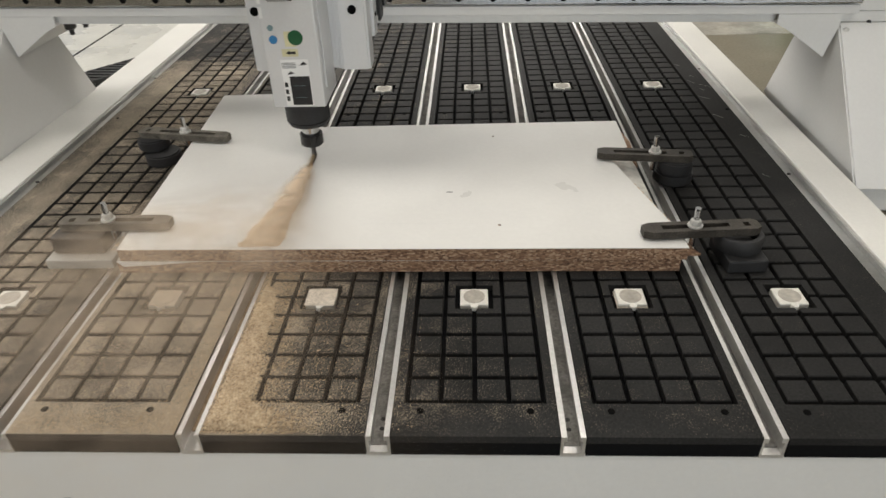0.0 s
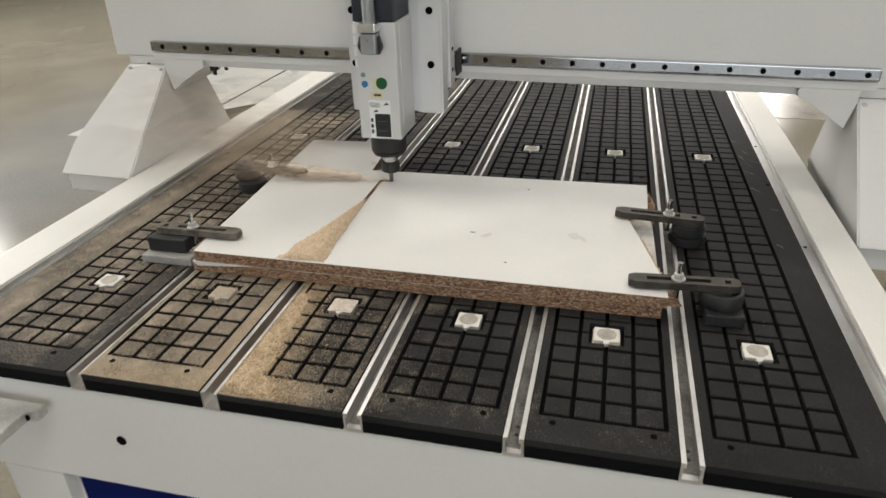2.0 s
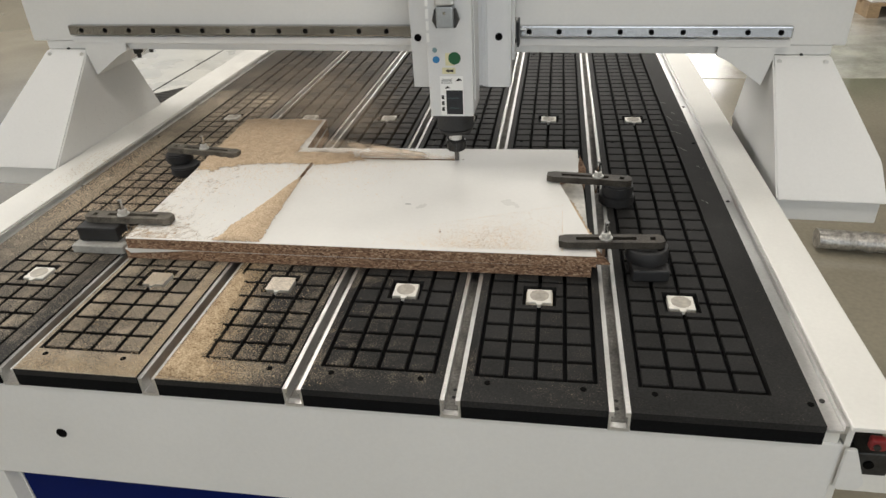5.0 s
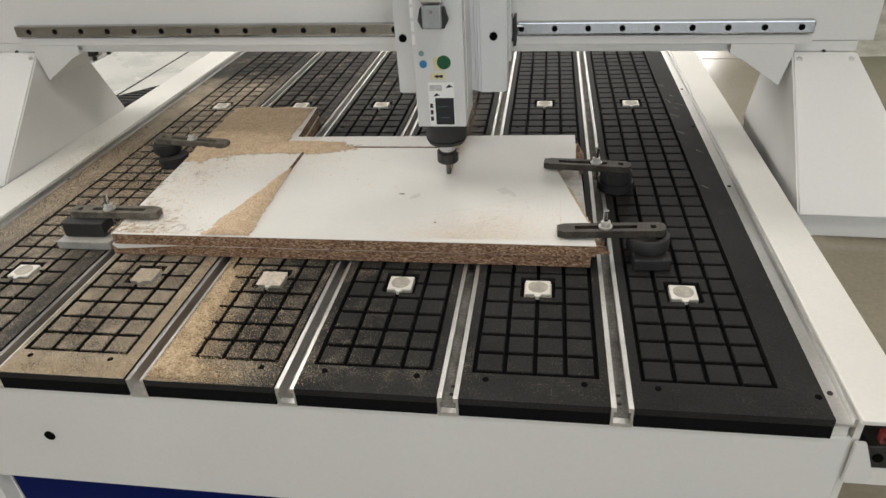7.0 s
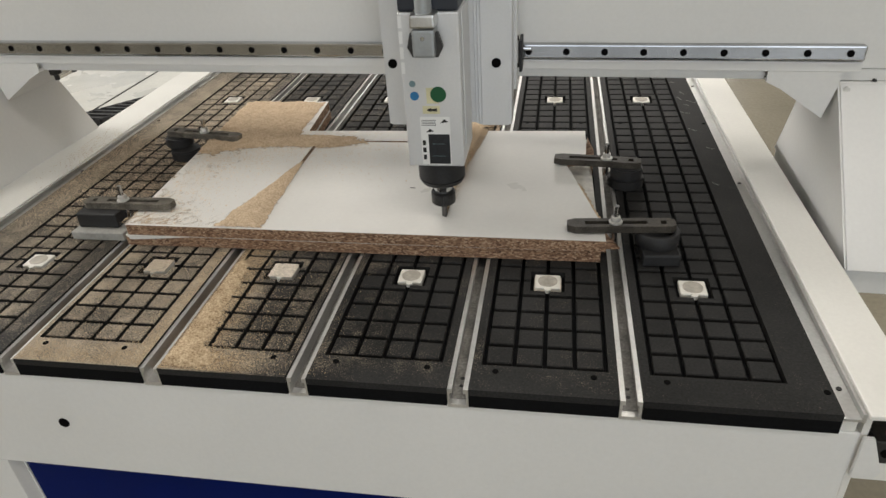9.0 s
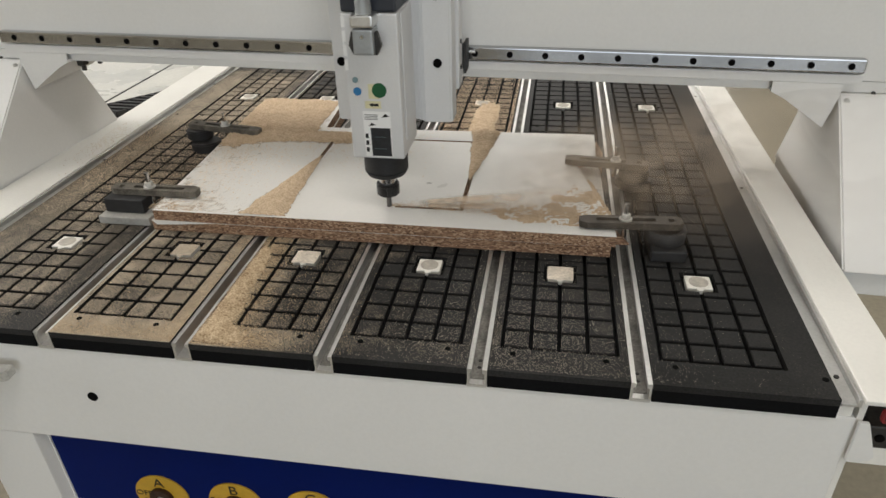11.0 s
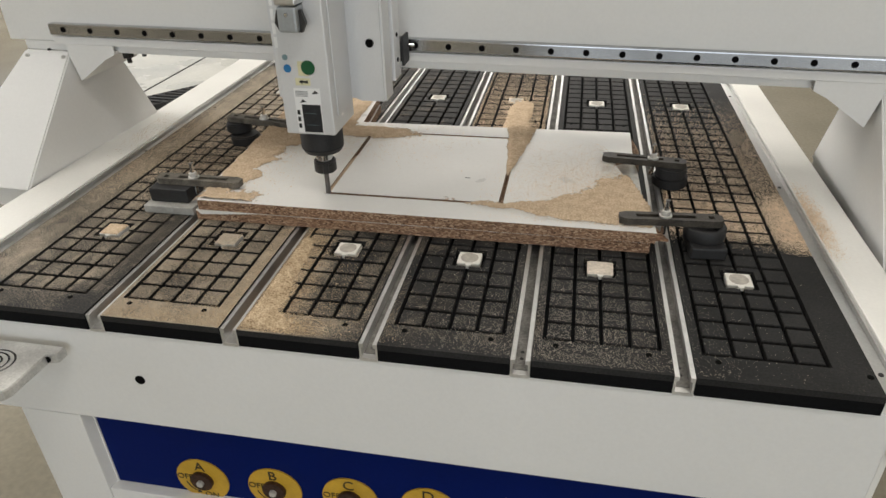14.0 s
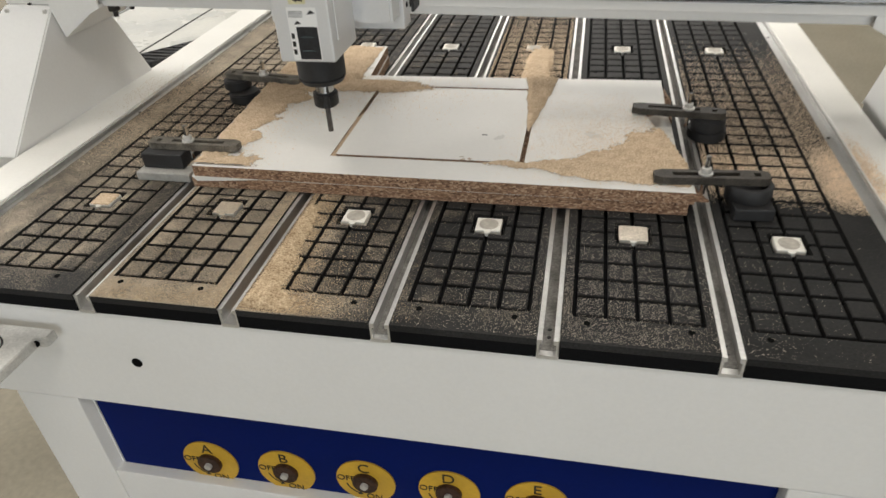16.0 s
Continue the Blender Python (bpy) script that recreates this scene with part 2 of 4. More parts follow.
def sawdust(name, dark=1.0, fine=False, strewn=False):
    m = material(name, (0.5, 0.36, 0.22), 0.95, spec=0.1)
    nt = m.node_tree
    b = nt.nodes["Principled BSDF"]
    ramp = nt.nodes.new("ShaderNodeValToRGB")
    e = ramp.color_ramp.elements
    e[0].position, e[0].color = 0.36, (0.27 * dark, 0.185 * dark, 0.110 * dark, 1)
    e[1].position, e[1].color = 0.64, (0.72 * dark, 0.575 * dark, 0.395 * dark, 1)
    e.new(0.5).color = (0.52 * dark, 0.395 * dark, 0.255 * dark, 1)
    if fine:
        e[0].color, e[2].color, e[1].color = (0.43, 0.32, 0.215, 1), (0.70, 0.56, 0.41, 1), (0.57, 0.44, 0.305, 1)
    g = noise_at(nt, 330, 4)
    nt.links.new(times(nt, times(nt, g, 0.7), times(nt, noise_at(nt, 60, 4), 0.3), "ADD"), ramp.inputs[0])
    nt.links.new(ramp.outputs[0], b.inputs["Base Color"])
    bn = nt.nodes.new("ShaderNodeBump")
    bn.inputs["Strength"].default_value, bn.inputs["Distance"].default_value = 0.6, 0.0012
    nt.links.new(noise_at(nt, 300, 3), bn.inputs["Height"])
    nt.links.new(bn.outputs[0], b.inputs["Normal"])
    if strewn:
        # thin places show the ground between the grains
        cov = nt.nodes.new("ShaderNodeAttribute")
        cov.attribute_name = "cover"
        gaps = times(nt, times(nt, noise_at(nt, 520, 2), 0.75), times(nt, noise_at(nt, 90, 3), 0.35), "ADD")
        d = nt.nodes.new("ShaderNodeMath")
        d.operation = "SUBTRACT"
        nt.links.new(cov.outputs["Fac"], d.inputs[0])
        nt.links.new(gaps, d.inputs[1])
        nt.links.new(ramp_over(nt, d.outputs[0], -0.16, 0.10), b.inputs["Alpha"])
    return m


CHIPBOARD = chipboard()
SAWDUST = sawdust("fresh_sawdust")
HEAPED = sawdust("heaped_sawdust", 0.86, strewn=True)
FINE_DUST = sawdust("fine_sanding_dust", fine=True, strewn=True)
AIR_DUST = sawdust("airborne_dust", 1.12)
CHIP = material("loose_pale_chips", (0.76, 0.61, 0.45), 0.95, grain=(500, 0.25), stain=(60, 0.15), spec=0.1)
PALE_DUST = material("pale_wood_flour", (0.62, 0.555, 0.47), 0.95, grain=(300, 0.2), stain=(40, 0.15), spec=0.1)
DISH = material("dusty_port_dish", (0.42, 0.39, 0.34), 0.7, grain=(200, 0.1), stain=(60, 0.2))
dusty(DISH, [(-0.44, -0.21, -0.1, 0.42, 0.01, 1.0)])

TRACK = material("worn_track_aluminium", (0.62, 0.615, 0.60), 0.36, 0.75, grain=(240, 0.08), stain=(9, 0.16))


def haze_material(name, narrow, grow, near, far, density, gap=0.0):
    """Thin wood dust in the air: its cover thins out to the sides and along its way, and is uneven."""
    m = bpy.data.materials.new(name)
    m.use_nodes = True
    nt = m.node_tree
    nt.nodes.remove(nt.nodes["Principled BSDF"])
    tc = nt.nodes.new("ShaderNodeTexCoord")
    sep = nt.nodes.new("ShaderNodeSeparateXYZ")
    nt.links.new(tc.outputs["Object"], sep.inputs[0])

    def calc(op, a, b):
        n = nt.nodes.new("ShaderNodeMath")
        n.operation = op
        for i, v in enumerate((a, b)):
            if isinstance(v, (int, float)):
                n.inputs[i].default_value = v
            else:
                nt.links.new(v, n.inputs[i])
        return n.outputs[0]
    u = calc("MULTIPLY", sep.outputs[1], -1.0)
    half = calc("ADD", calc("MULTIPLY", u, grow), narrow)
    side = calc("DIVIDE", sep.outputs[0], half)
    fade = calc("DIVIDE", 1.0, calc("POWER", 2.718, calc("MULTIPLY", calc("MULTIPLY", side, side), 1.6)))
    along = times(nt, ramp_over(nt, u, gap, near), ramp_over(nt, u, far, near * 1.1))
    uneven = ramp_over(nt, noise_at(nt, 22, 5, tc.outputs["Object"]), 0.25, 0.75)
    cover = times(nt, times(nt, times(nt, fade, along), times(nt, uneven, 0.25, "ADD")), density)
    clear = nt.nodes.new("ShaderNodeBsdfTransparent")
    dust = nt.nodes.new("ShaderNodeBsdfDiffuse")
    dust.inputs["Color"].default_value = (0.70, 0.56, 0.42, 1)
    mix = nt.nodes.new("ShaderNodeMixShader")
    nt.links.new(cover, mix.inputs[0])
    nt.links.new(clear.outputs[0], mix.inputs[1])
    nt.links.new(dust.outputs[0], mix.inputs[2])
    nt.links.new(mix.outputs[0], nt.nodes["Material Output"].inputs[0])
    return m


THICK_HAZE = haze_material("thick_dust_haze", 0.005, 0.105, 0.085, 0.44, 0.90, 0.05)
THIN_HAZE = haze_material("thin_dust_haze", 0.010, 0.42, 0.38, 0.95, 0.28, 0.14)

# ---------------------------------------------------------------- builders


def part(name, bm, mat, parent=None, label="", smooth=False):
    me = bpy.data.meshes.new(name)
    bmesh.ops.recalc_face_normals(bm, faces=bm.faces)
    bm.to_mesh(me)
    bm.free()
    me.materials.append(mat)
    if smooth:
        for p in me.polygons:
            p.use_smooth = True
        me.set_sharp_from_angle(angle=radians(40))
    ob = new(name, me)
    ob.parent = parent
    if label:
        tagged(ob, label)
    return ob


def thing(name, at, label, category, group="", kind=""):
    ob = new(name)
    ob.matrix_world = at if isinstance(at, Matrix) else Matrix.Translation(at)
    return tagged(ob, label, category, group, kind)


def box(x0, x1, y0, y1, z0, z1, bevel=0.0, bm=None, seg=2):
    bm = bm or bmesh.new()
    vs = bmesh.ops.create_cube(bm, size=1.0)["verts"]
    bmesh.ops.transform(bm, verts=vs, matrix=Matrix.Translation(((x0 + x1) / 2, (y0 + y1) / 2, (z0 + z1) / 2)) @ Matrix.Diagonal((x1 - x0, y1 - y0, z1 - z0, 1)))
    if bevel:
        es = list({e for v in vs for e in v.link_edges})
        bmesh.ops.bevel(bm, geom=es, offset=bevel, segments=seg, affect="EDGES", profile=0.6)
    return bm


def cyl(at, r, h, axis="z", seg=24, r2=None, bm=None, bevel=0.0):
    bm = bm or bmesh.new()
    vs = bmesh.ops.create_cone(bm, cap_ends=True, segments=seg, radius1=r, radius2=r if r2 is None else r2, depth=h)["verts"]
    rot = {"z": Matrix(), "x": Matrix.Rotation(radians(90), 4, "Y"), "y": Matrix.Rotation(radians(90), 4, "X")}[axis]
    bmesh.ops.transform(bm, verts=vs, matrix=Matrix.Translation(at) @ rot)
    if bevel:
        es = [e for e in {e for v in vs for e in v.link_edges} if len(e.link_faces) == 2 and any(len(f.verts) > 4 for f in e.link_faces)]
        bmesh.ops.bevel(bm, geom=es, offset=bevel, segments=2, affect="EDGES")
    return bm


def prism(pts, lo, hi, axis="z", bm=None, bevel=0.0):
    """Extrudes an outline: axis z takes (x, y), axis x takes (y, z), axis y takes (x, z)."""
    bm = bm or bmesh.new()

    def put(a, b, c):
        return {"z": (a, b, c), "x": (c, a, b), "y": (a, c, b)}[axis]
    low = [bm.verts.new(put(a, b, lo)) for a, b in pts]
    top = [bm.verts.new(put(a, b, hi)) for a, b in pts]
    bm.faces.new(low)
    bm.faces.new(top)
    n = len(pts)
    for i in range(n):
        bm.faces.new((low[i], low[(i + 1) % n], top[(i + 1) % n], top[i]))
    if bevel:
        bmesh.ops.recalc_face_normals(bm, faces=bm.faces)
        bmesh.ops.bevel(bm, geom=list(bm.edges), offset=bevel, segments=2, affect="EDGES")
    return bm


def hull(points, bevel=0.0):
    bm = bmesh.new()
    for p in points:
        bm.verts.new(p)
    bmesh.ops.convex_hull(bm, input=bm.verts)
    bmesh.ops.dissolve_limit(bm, angle_limit=radians(1), verts=bm.verts, edges=bm.edges)
    if bevel:
        bmesh.ops.bevel(bm, geom=list(bm.edges), offset=bevel, segments=2, affect="EDGES")
    return bm


def lettering(text, size, at, parent, name="letter", rot=(90, 0, 0)):
    cu = bpy.data.curves.new(name, "FONT")
    cu.body, cu.size, cu.align_x, cu.align_y, cu.extrude = text, size, "CENTER", "CENTER", 0.0004
    tmp = bpy.data.objects.new(name, cu)
    scene.collection.objects.link(tmp)
    me = bpy.data.meshes.new_from_object(tmp.evaluated_get(bpy.context.evaluated_depsgraph_get()))
    bpy.data.objects.remove(tmp)
    me.materials.clear()
    me.materials.append(INK)
    ob = new(name, me)
    ob.parent = parent
    ob.matrix_basis = pose(*at, *rot)
    return ob


PX = (-0.563, -0.3325, -0.107, 0.109, 0.326, 0.5425)      # middles of the panels' grids
SLOTS = (-0.4365, -0.214, 0.0, 0.217, 0.434)              # clamping tracks between them
ZB = 0.80          # top of the bed
XC = -0.02         # middle of the machine
BED = 2.45         # length of the bed
GATE = 0.822       # front of the gantry beam when the cutter stands at y = BIT_Y
BIT_X, BIT_Y = -0.183, 0.621

# ---------------------------------------------------------------- hall
tagged(part("floor", box(-10, 12, -8, 26, -0.1, 0), CONCRETE), "worn grey-brown concrete workshop floor", "floor", kind="structure")
tagged(part("ceiling", box(-10, 12, -8, 26, 7, 7.1), CEILING), "grey sheet metal hall ceiling", "ceiling", kind="structure")
# Pale bay; part of its lightness is painted glare.
slab = box(-2.60, -1.2, 3.1, 8.0, 0.0, 0.004)
box(-3.3, -2.62, 3.1, 8.0, 0.0, 0.004, bm=slab)
tagged(part("floor_slab", slab, SLAB), "pale concrete floor bay with window glare in its colour", "floor", kind="structure")
# Thin added patch with the floor's reflections painted in.
tagged(part("floor_glare", box(1.2, 3.4, 4.2, 6.6, 0.0, 0.003), GLARE_PATCH), "pale streaky patch for reflections on the concrete floor", "floor", kind="structure")
tagged(part("floor_joint", box(-2.62, -2.60, 3.1, 8.0, 0.0005, 0.0030), NEAR_BLACK), "dark joint in the concrete floor", "floor joint", kind="structure")
for nm, b in (("wall_north", (-10, 12, 26, 26.2, 0, 7)), ("wall_east", (12, 12.2, -8, 26, 0, 7))):
    tagged(part(nm, box(*b), PLASTER), "plain painted hall wall", "wall", kind="structure")
# Unseen wall; its opening is made up to suit the front fill.
south = box(-10, -0.8, -8.2, -8, 0, 7)
box(4.8, 12, -8.2, -8, 0, 7, bm=south)
box(-0.8, 4.8, -8.2, -8, 4.6, 7, bm=south)
tagged(part("wall_south", south, PLASTER), "painted hall wall with an opening added for the front fill", "wall", kind="structure")
west = box(-10.2, -10, -8, 26, 0, 2.2)
box(-10.2, -10, -8, 26, 4.6, 7, bm=west)
for y0 in (-8, -1.4, 3.0, 7.4, 12, 18, 25.6):
    box(-10.2, -10, y0, y0 + 0.4, 2.2, 4.6, bm=west)
tagged(part("wall_west", west, PLASTER), "painted hall wall with a band of windows", "wall", kind="structure")

# ---------------------------------------------------------------- the machine's bed
bed = thing("router_table", (0, 0, 0), "white enamelled steel bed of a woodworking router", "machine bed")
XL, XR = -0.715, 0.675          # outer edges of the bed panels
front = bmesh.new()
box(-0.76, 0.702, 0.004, 0.05, 0.570, 0.769, 0.003, bm=front)
part("front_beam", front, WHITE, bed)
part("skirt_post", box(-0.655, -0.5385, 0.006, 0.09, 0.0, 0.568, 0.003), WHITE, bed)
part("skirt_post", box(0.545, 0.665, 0.006, 0.09, 0.0, 0.568, 0.003), WHITE, bed)
part("lower_beam", box(-0.538, 0.545, 0.008, 0.06, 0.28, 0.379, 0.002), WHITE, bed)
part("post_return", prism([(-0.5383, 0.0075), (-0.5383, 0.050), (-0.5305, 0.050), (-0.5305, 0.026), (-0.533, 0.026)], 0.3795, 0.5695), WHITE, bed, "painted metal return of the panel opening")
part("mounting_hole", cyl((-0.392, 0.0045, 0.672), 0.0085, 0.004, "y", 20), HOLE, bed)
part("under_frame", box(XL, XR, 0.06, BED, 0.70, 0.765, 0.002), NEAR_BLACK, bed)
for x0, x1 in ((-0.70, -0.60), (0.56, 0.66)):
    for y0 in (0.9, 2.2):
        part("leg", box(x0, x1, y0, y0 + 0.1, 0, 0.70, 0.004), WHITE, bed)
# side rails, capped with an aluminium strip against the panels
for s, xi, xo in ((1, XR, 0.771), (-1, XL, -0.838)):
    strip = bmesh.new()
    a, b = sorted((xi + s * 0.001, xi + s * 0.020))
    box(a, b, 0.0, BED, 0.7902, 0.795, 0.001, bm=strip)
    part("strip_seat", box(a, b, 0.006, BED, 0.7695, 0.790), WHITE_RAIL, bed)
    a, b = sorted((xi + s * 0.020, xi + s * 0.025))
    box(a, b, 0.0, BED, 0.7902, 0.803, 0.001, bm=strip)
    part("edge_strip", strip, ALU, bed, "bare aluminium edge strip")
    a, b = sorted((xi + s * 0.0255, xo))
    part("side_rail", box(a, b, -0.005, BED + 0.05, 0.799, 0.806, 0.002), WHITE_RAIL, bed)
    web = sorted((xi + s * 0.026, xi + s * 0.034))
    part("rail_web", box(web[0], web[1], 0.004, BED, 0.55, 0.7985), WHITE_RAIL, bed)
    for yy in (0.05, 0.62, 1.2, 1.8):
        part("strip_screw", cyl((xi + s * 0.010, yy, 0.7955), 0.0035, 0.002, seg=10), DARK_STEEL, bed)
    a, b = sorted((xi + s * 0.045, xi + s * 0.085))
    part("guide_rail", box(a, b, 0.002, BED, 0.722, 0.760, 0.003), DARK_STEEL, bed, "dark steel guide rail")
    a, b = sorted((xi + s * 0.035, xo))
    part("rail_shelf", box(a, b, 0.004, BED, 0.690, 0.7215, 0.002), WHITE_RAIL, bed)
# rail end fittings
part("gusset", prism([(0.7025, 0.7685), (0.715, 0.7685), (0.727, 0.735), (0.735, 0.711), (0.729, 0.7005), (0.7025, 0.7000)], -0.004, 0.0015, "y", bevel=0.001), WHITE, bed)
part("stop_cap", box(0.724, 0.742, -0.010, 0.001, 0.775, 0.7920, 0.003), RED, bed, "red stop cap")
part("stop_bolt", cyl((0.7300, -0.0110, 0.783), 0.004, 0.004, "y", 14), DARK_STEEL, bed)
part("rail_bolt", cyl((0.735, 0.001, 0.741), 0.006, 0.003, "y", 14), HOLE, bed)

# T-slot tracks between the panels
for i, cx in enumerate(SLOTS):
    half = [(0.0136, 0.7655), (0.0136, 0.7968), (0.0072, 0.7968), (0.0072, 0.7900), (0.0105, 0.7900), (0.0105, 0.7710)]
    tr = prism([(cx + a, z) for a, z in half] + [(cx - a, z) for a, z in reversed(half)], 0.002, BED, "y")
    part("slot_track", tr, TRACK, bed, "extruded aluminium clamping track")
    # A thin dark strip stands for the shade on the slot floor.
    if i >= 2:
        part("slot_shade", box(cx - 0.0103, cx + 0.0103, 0.012, BED - 0.01, 0.7711, 0.7722), SLOT_SHADE, bed, "dark strip for the shade in the track")
    if i < 2:
        part("slot_dust", box(cx - 0.0103, cx + 0.0103, 0.03, 0.75, 0.7713, 0.7735), PACKED_DUST, bed, "sawdust caught in the track")
    for yy in (0.035, 0.05):
        part("slot_screw", cyl((cx, yy, 0.7715), 0.003, 0.002, seg=10), DARK_STEEL, bed)

# blue valve panel with its rotary valves
panel = part("valve_panel", box(-0.5300, 0.544, 0.028, 0.036, 0.3795, 0.5695), BLUE, bed, "blue enamelled valve panel")
for k, ch in enumerate("ABCDE"):
    cx, cz = -0.3495 + 0.1405 * k, 0.4185 + 0.003 * k
    dial = part("dial_plate", cyl((cx, 0.0265, cz), 0.0505, 0.003, "y", 48), YELLOW, panel, "round yellow valve dial with black lettering")
    lettering(ch, 0.030, (cx, 0.0245, cz + 0.0335), dial)
    lettering("OFF", 0.018, (cx - 0.0335, 0.0245, cz + 0.004), dial)
    lettering("ON", 0.018, (cx + 0.012, 0.0245, cz - 0.037), dial)
    kn = cyl((cx, 0.022, cz), 0.0215, 0.008, "y", 28, bevel=0.001)
    part("knob", kn, RUST, dial, "rust-brown valve boss")
    part("spindle_pin", cyl((cx, 0.0155, cz), 0.0065, 0.007, "y", 14, bevel=0.001), ZINC, dial, "bright metal valve pin")
    arr = bmesh.new()
    for a0 in range(195, 245, 10):
        p, q = radians(a0), radians(a0 + 10.5)
        f = [(cx + r * math.cos(v), 0.0247, cz + r * math.sin(v)) for r, v in ((0.0335, p), (0.0365, p), (0.0365, q), (0.0335, q))]
        arr.faces.new([arr.verts.new(v) for v in f])
    tip = [(cx + r * math.cos(radians(a0)), 0.0247, cz + r * math.sin(radians(a0))) for r, a0 in ((0.030, 245), (0.040, 245), (0.035, 259))]
    arr.faces.new([arr.verts.new(v) for v in tip])
    part("arrow", arr, INK, dial)

# steel shelf plate fixed before the bed
shelf = thing("steel_bracket_plate", (0, 0, 0), "machined bare steel bracket plate with a round boss", "bracket")
part("plate", prism([(-0.496, -0.010), (-0.496, -0.028), (-0.501, -0.032), (-0.512, -0.034), (-0.515, -0.108), (-0.520, -0.119), (-0.531, -0.125), (-0.80, -0.125), (-0.80, -0.010)], 0.721, 0.738, bevel=0.0015), DULL_STEEL, shelf)
for k, r in enumerate((0.034, 0.026, 0.017)):
    ring = bmesh.new()
    for q in range(36):
        a0, a1 = 2 * math.pi * q / 36, 2 * math.pi * (q + 1) / 36
        ring.faces.new([ring.verts.new((-0.585 - 0.002 * k + rr * math.cos(v), -0.062 + 0.8 * rr * math.sin(v), 0.7384)) for rr, v in ((r, a0), (r + 0.0035, a0), (r + 0.0035, a1), (r, a1))])
    part("milled_ring", ring, STEEL, shelf, "bright milled ring")
part("bolt_hole", cyl((-0.5125, -0.029, 0.730), 0.006, 0.014, "y", 14), HOLE, shelf)
part("stem", box(-0.80, -0.76, -0.012, 0.004, 0.66, 0.735, 0.002), WHITE, shelf)

# ---------------------------------------------------------------- vacuum panels
G0, PITCH = 0.052, 0.0397
ROWS = int((BED - 0.11) / PITCH)
PORTS = (5, 26, 47)              # rows in which a suction port sits


def pad_mesh(w, d):
    bm = box(-w / 2, w / 2, -d / 2, d / 2, 0, 0.0105)
    top = [e for e in bm.edges if all(v.co.z > 0.009 for v in e.verts)]
    bmesh.ops.bevel(bm, geom=top, offset=0.0013, segments=1, affect="EDGES")
    me = bpy.data.meshes.new("pad")
    bmesh.ops.recalc_face_normals(bm, faces=bm.faces)
    bm.to_mesh(me)
    bm.free()
    me.materials.append(BLACK_BOARD)
    return me


PAD = pad_mesh(PITCH - 0.0062, PITCH - 0.0062)


def corner_pad(sx, sy):
    """A pad with its corner cut away round a suction port."""
    h, c = (PITCH - 0.0062) / 2, 0.0235
    k = [(-sx * h, -sy * h), (sx * h, -sy * h), (sx * h, sy * (h - c)), (sx * (h - c), sy * (h - c)), (sx * (h - c), sy * h), (-sx * h, sy * h)]
    bm = prism(k, 0, 0.0105)
    me = bpy.data.meshes.new("pad")
    bmesh.ops.recalc_face_normals(bm, faces=bm.faces)
    bm.to_mesh(me)
    bm.free()
    me.materials.append(BLACK_BOARD)
    return me


CORNER = {(sx, sy): corner_pad(sx, sy) for sx in (-1, 1) for sy in (-1, 1)}
for i in range(6):
    cx = PX[i]
    x0 = XL if i == 0 else SLOTS[i - 1] + 0.0142
    x1 = XR if i == 5 else SLOTS[i] - 0.0142
    gx0, gx1 = cx - 2 * PITCH - 0.0031, cx + 2 * PITCH + 0.0031
    gy0, gy1 = G0 - 0.0031, G0 + ROWS * PITCH + 0.0031
    vp = thing("vacuum_panel", (0, 0, 0), "black phenolic vacuum bed panel with milled grid, dusted with chips", "bed panel", "vacuum bed panels")
    # Darker copy of the sheet: groove floors and front face carry their shade.
    part("slab", box(x0, x1, 0.0, BED, 0.7695, 0.7893), NEAR_BLACK, vp)
    rim = bmesh.new()
    box(x0, gx0, 0.0, BED, 0.7895, ZB, bm=rim)
    box(gx1, x1, 0.0, BED, 0.7895, ZB, bm=rim)
    box(gx0, gx1, 0.0, gy0, 0.7895, ZB, bm=rim)
    box(gx0, gx1, gy1, BED, 0.7895, ZB, bm=rim)
    part("rim", rim, BLACK_BOARD, vp)
    for hx in (cx - 0.063, (cx + 0.063) if i < 5 else 0.667) + ((-0.70,) if i == 0 else ()):
        for hy in (0.037, 0.92, 1.75):
            part("screw_hole", cyl((hx, hy, ZB + 0.0002), 0.0042, 0.001, seg=14), HOLE, vp)
    for r in range(ROWS):
        for c in range(4):
            me = PAD
            if c in (1, 2) and (r in PORTS or r + 1 in PORTS):
                me = CORNER[(1 if c == 1 else -1, -1 if r in PORTS else 1)]
            pad = new("pad", me)
            pad.parent = vp
            pad.location = (cx + (c - 1.5) * PITCH, G0 + (r + 0.5) * PITCH, 0.7895)
    for r in PORTS:
        py = G0 + r * PITCH
        pt = box(cx - 0.0195, cx + 0.0195, py - 0.0185, py + 0.0180, 0.7895, 0.8004, 0.001, seg=1)
        cyl((cx, py - 0.0200, 0.7972), 0.005, 0.006, seg=14, bm=pt)
        port = part("suction_port", pt, PORT_WHITE, vp, "white plastic suction port")
        ring = cyl((cx, py, 0.8006), 0.0150, 0.0008, seg=28)
        part("port_dish", ring, DISH, port)

    if i == 5:
        rng = random.Random(77)
        for k in range(9):
            sx, sy, sl = rng.uniform(0.632, 0.664), rng.uniform(0.55, 1.25), rng.uniform(0.006, 0.020)
            scr = box(-sl, sl, -0.00022, 0.00022, 0.0, 0.0002)
            part("scratch", scr, GREY_BLOCK, vp, "pale scratch").matrix_basis = pose(sx, sy, ZB + 0.0001, 0, 0, rng.uniform(100, 150))

# ---------------------------------------------------------------- gantry
CUTTER = material("carbide_cutter", (0.16, 0.15, 0.145), 0.35, 0.9, grain=(300, 0.1), stain=(80, 0.2))
gantry = thing("gantry", (0, 0, 0), "white enamelled steel gantry bridge over the bed", "gantry")
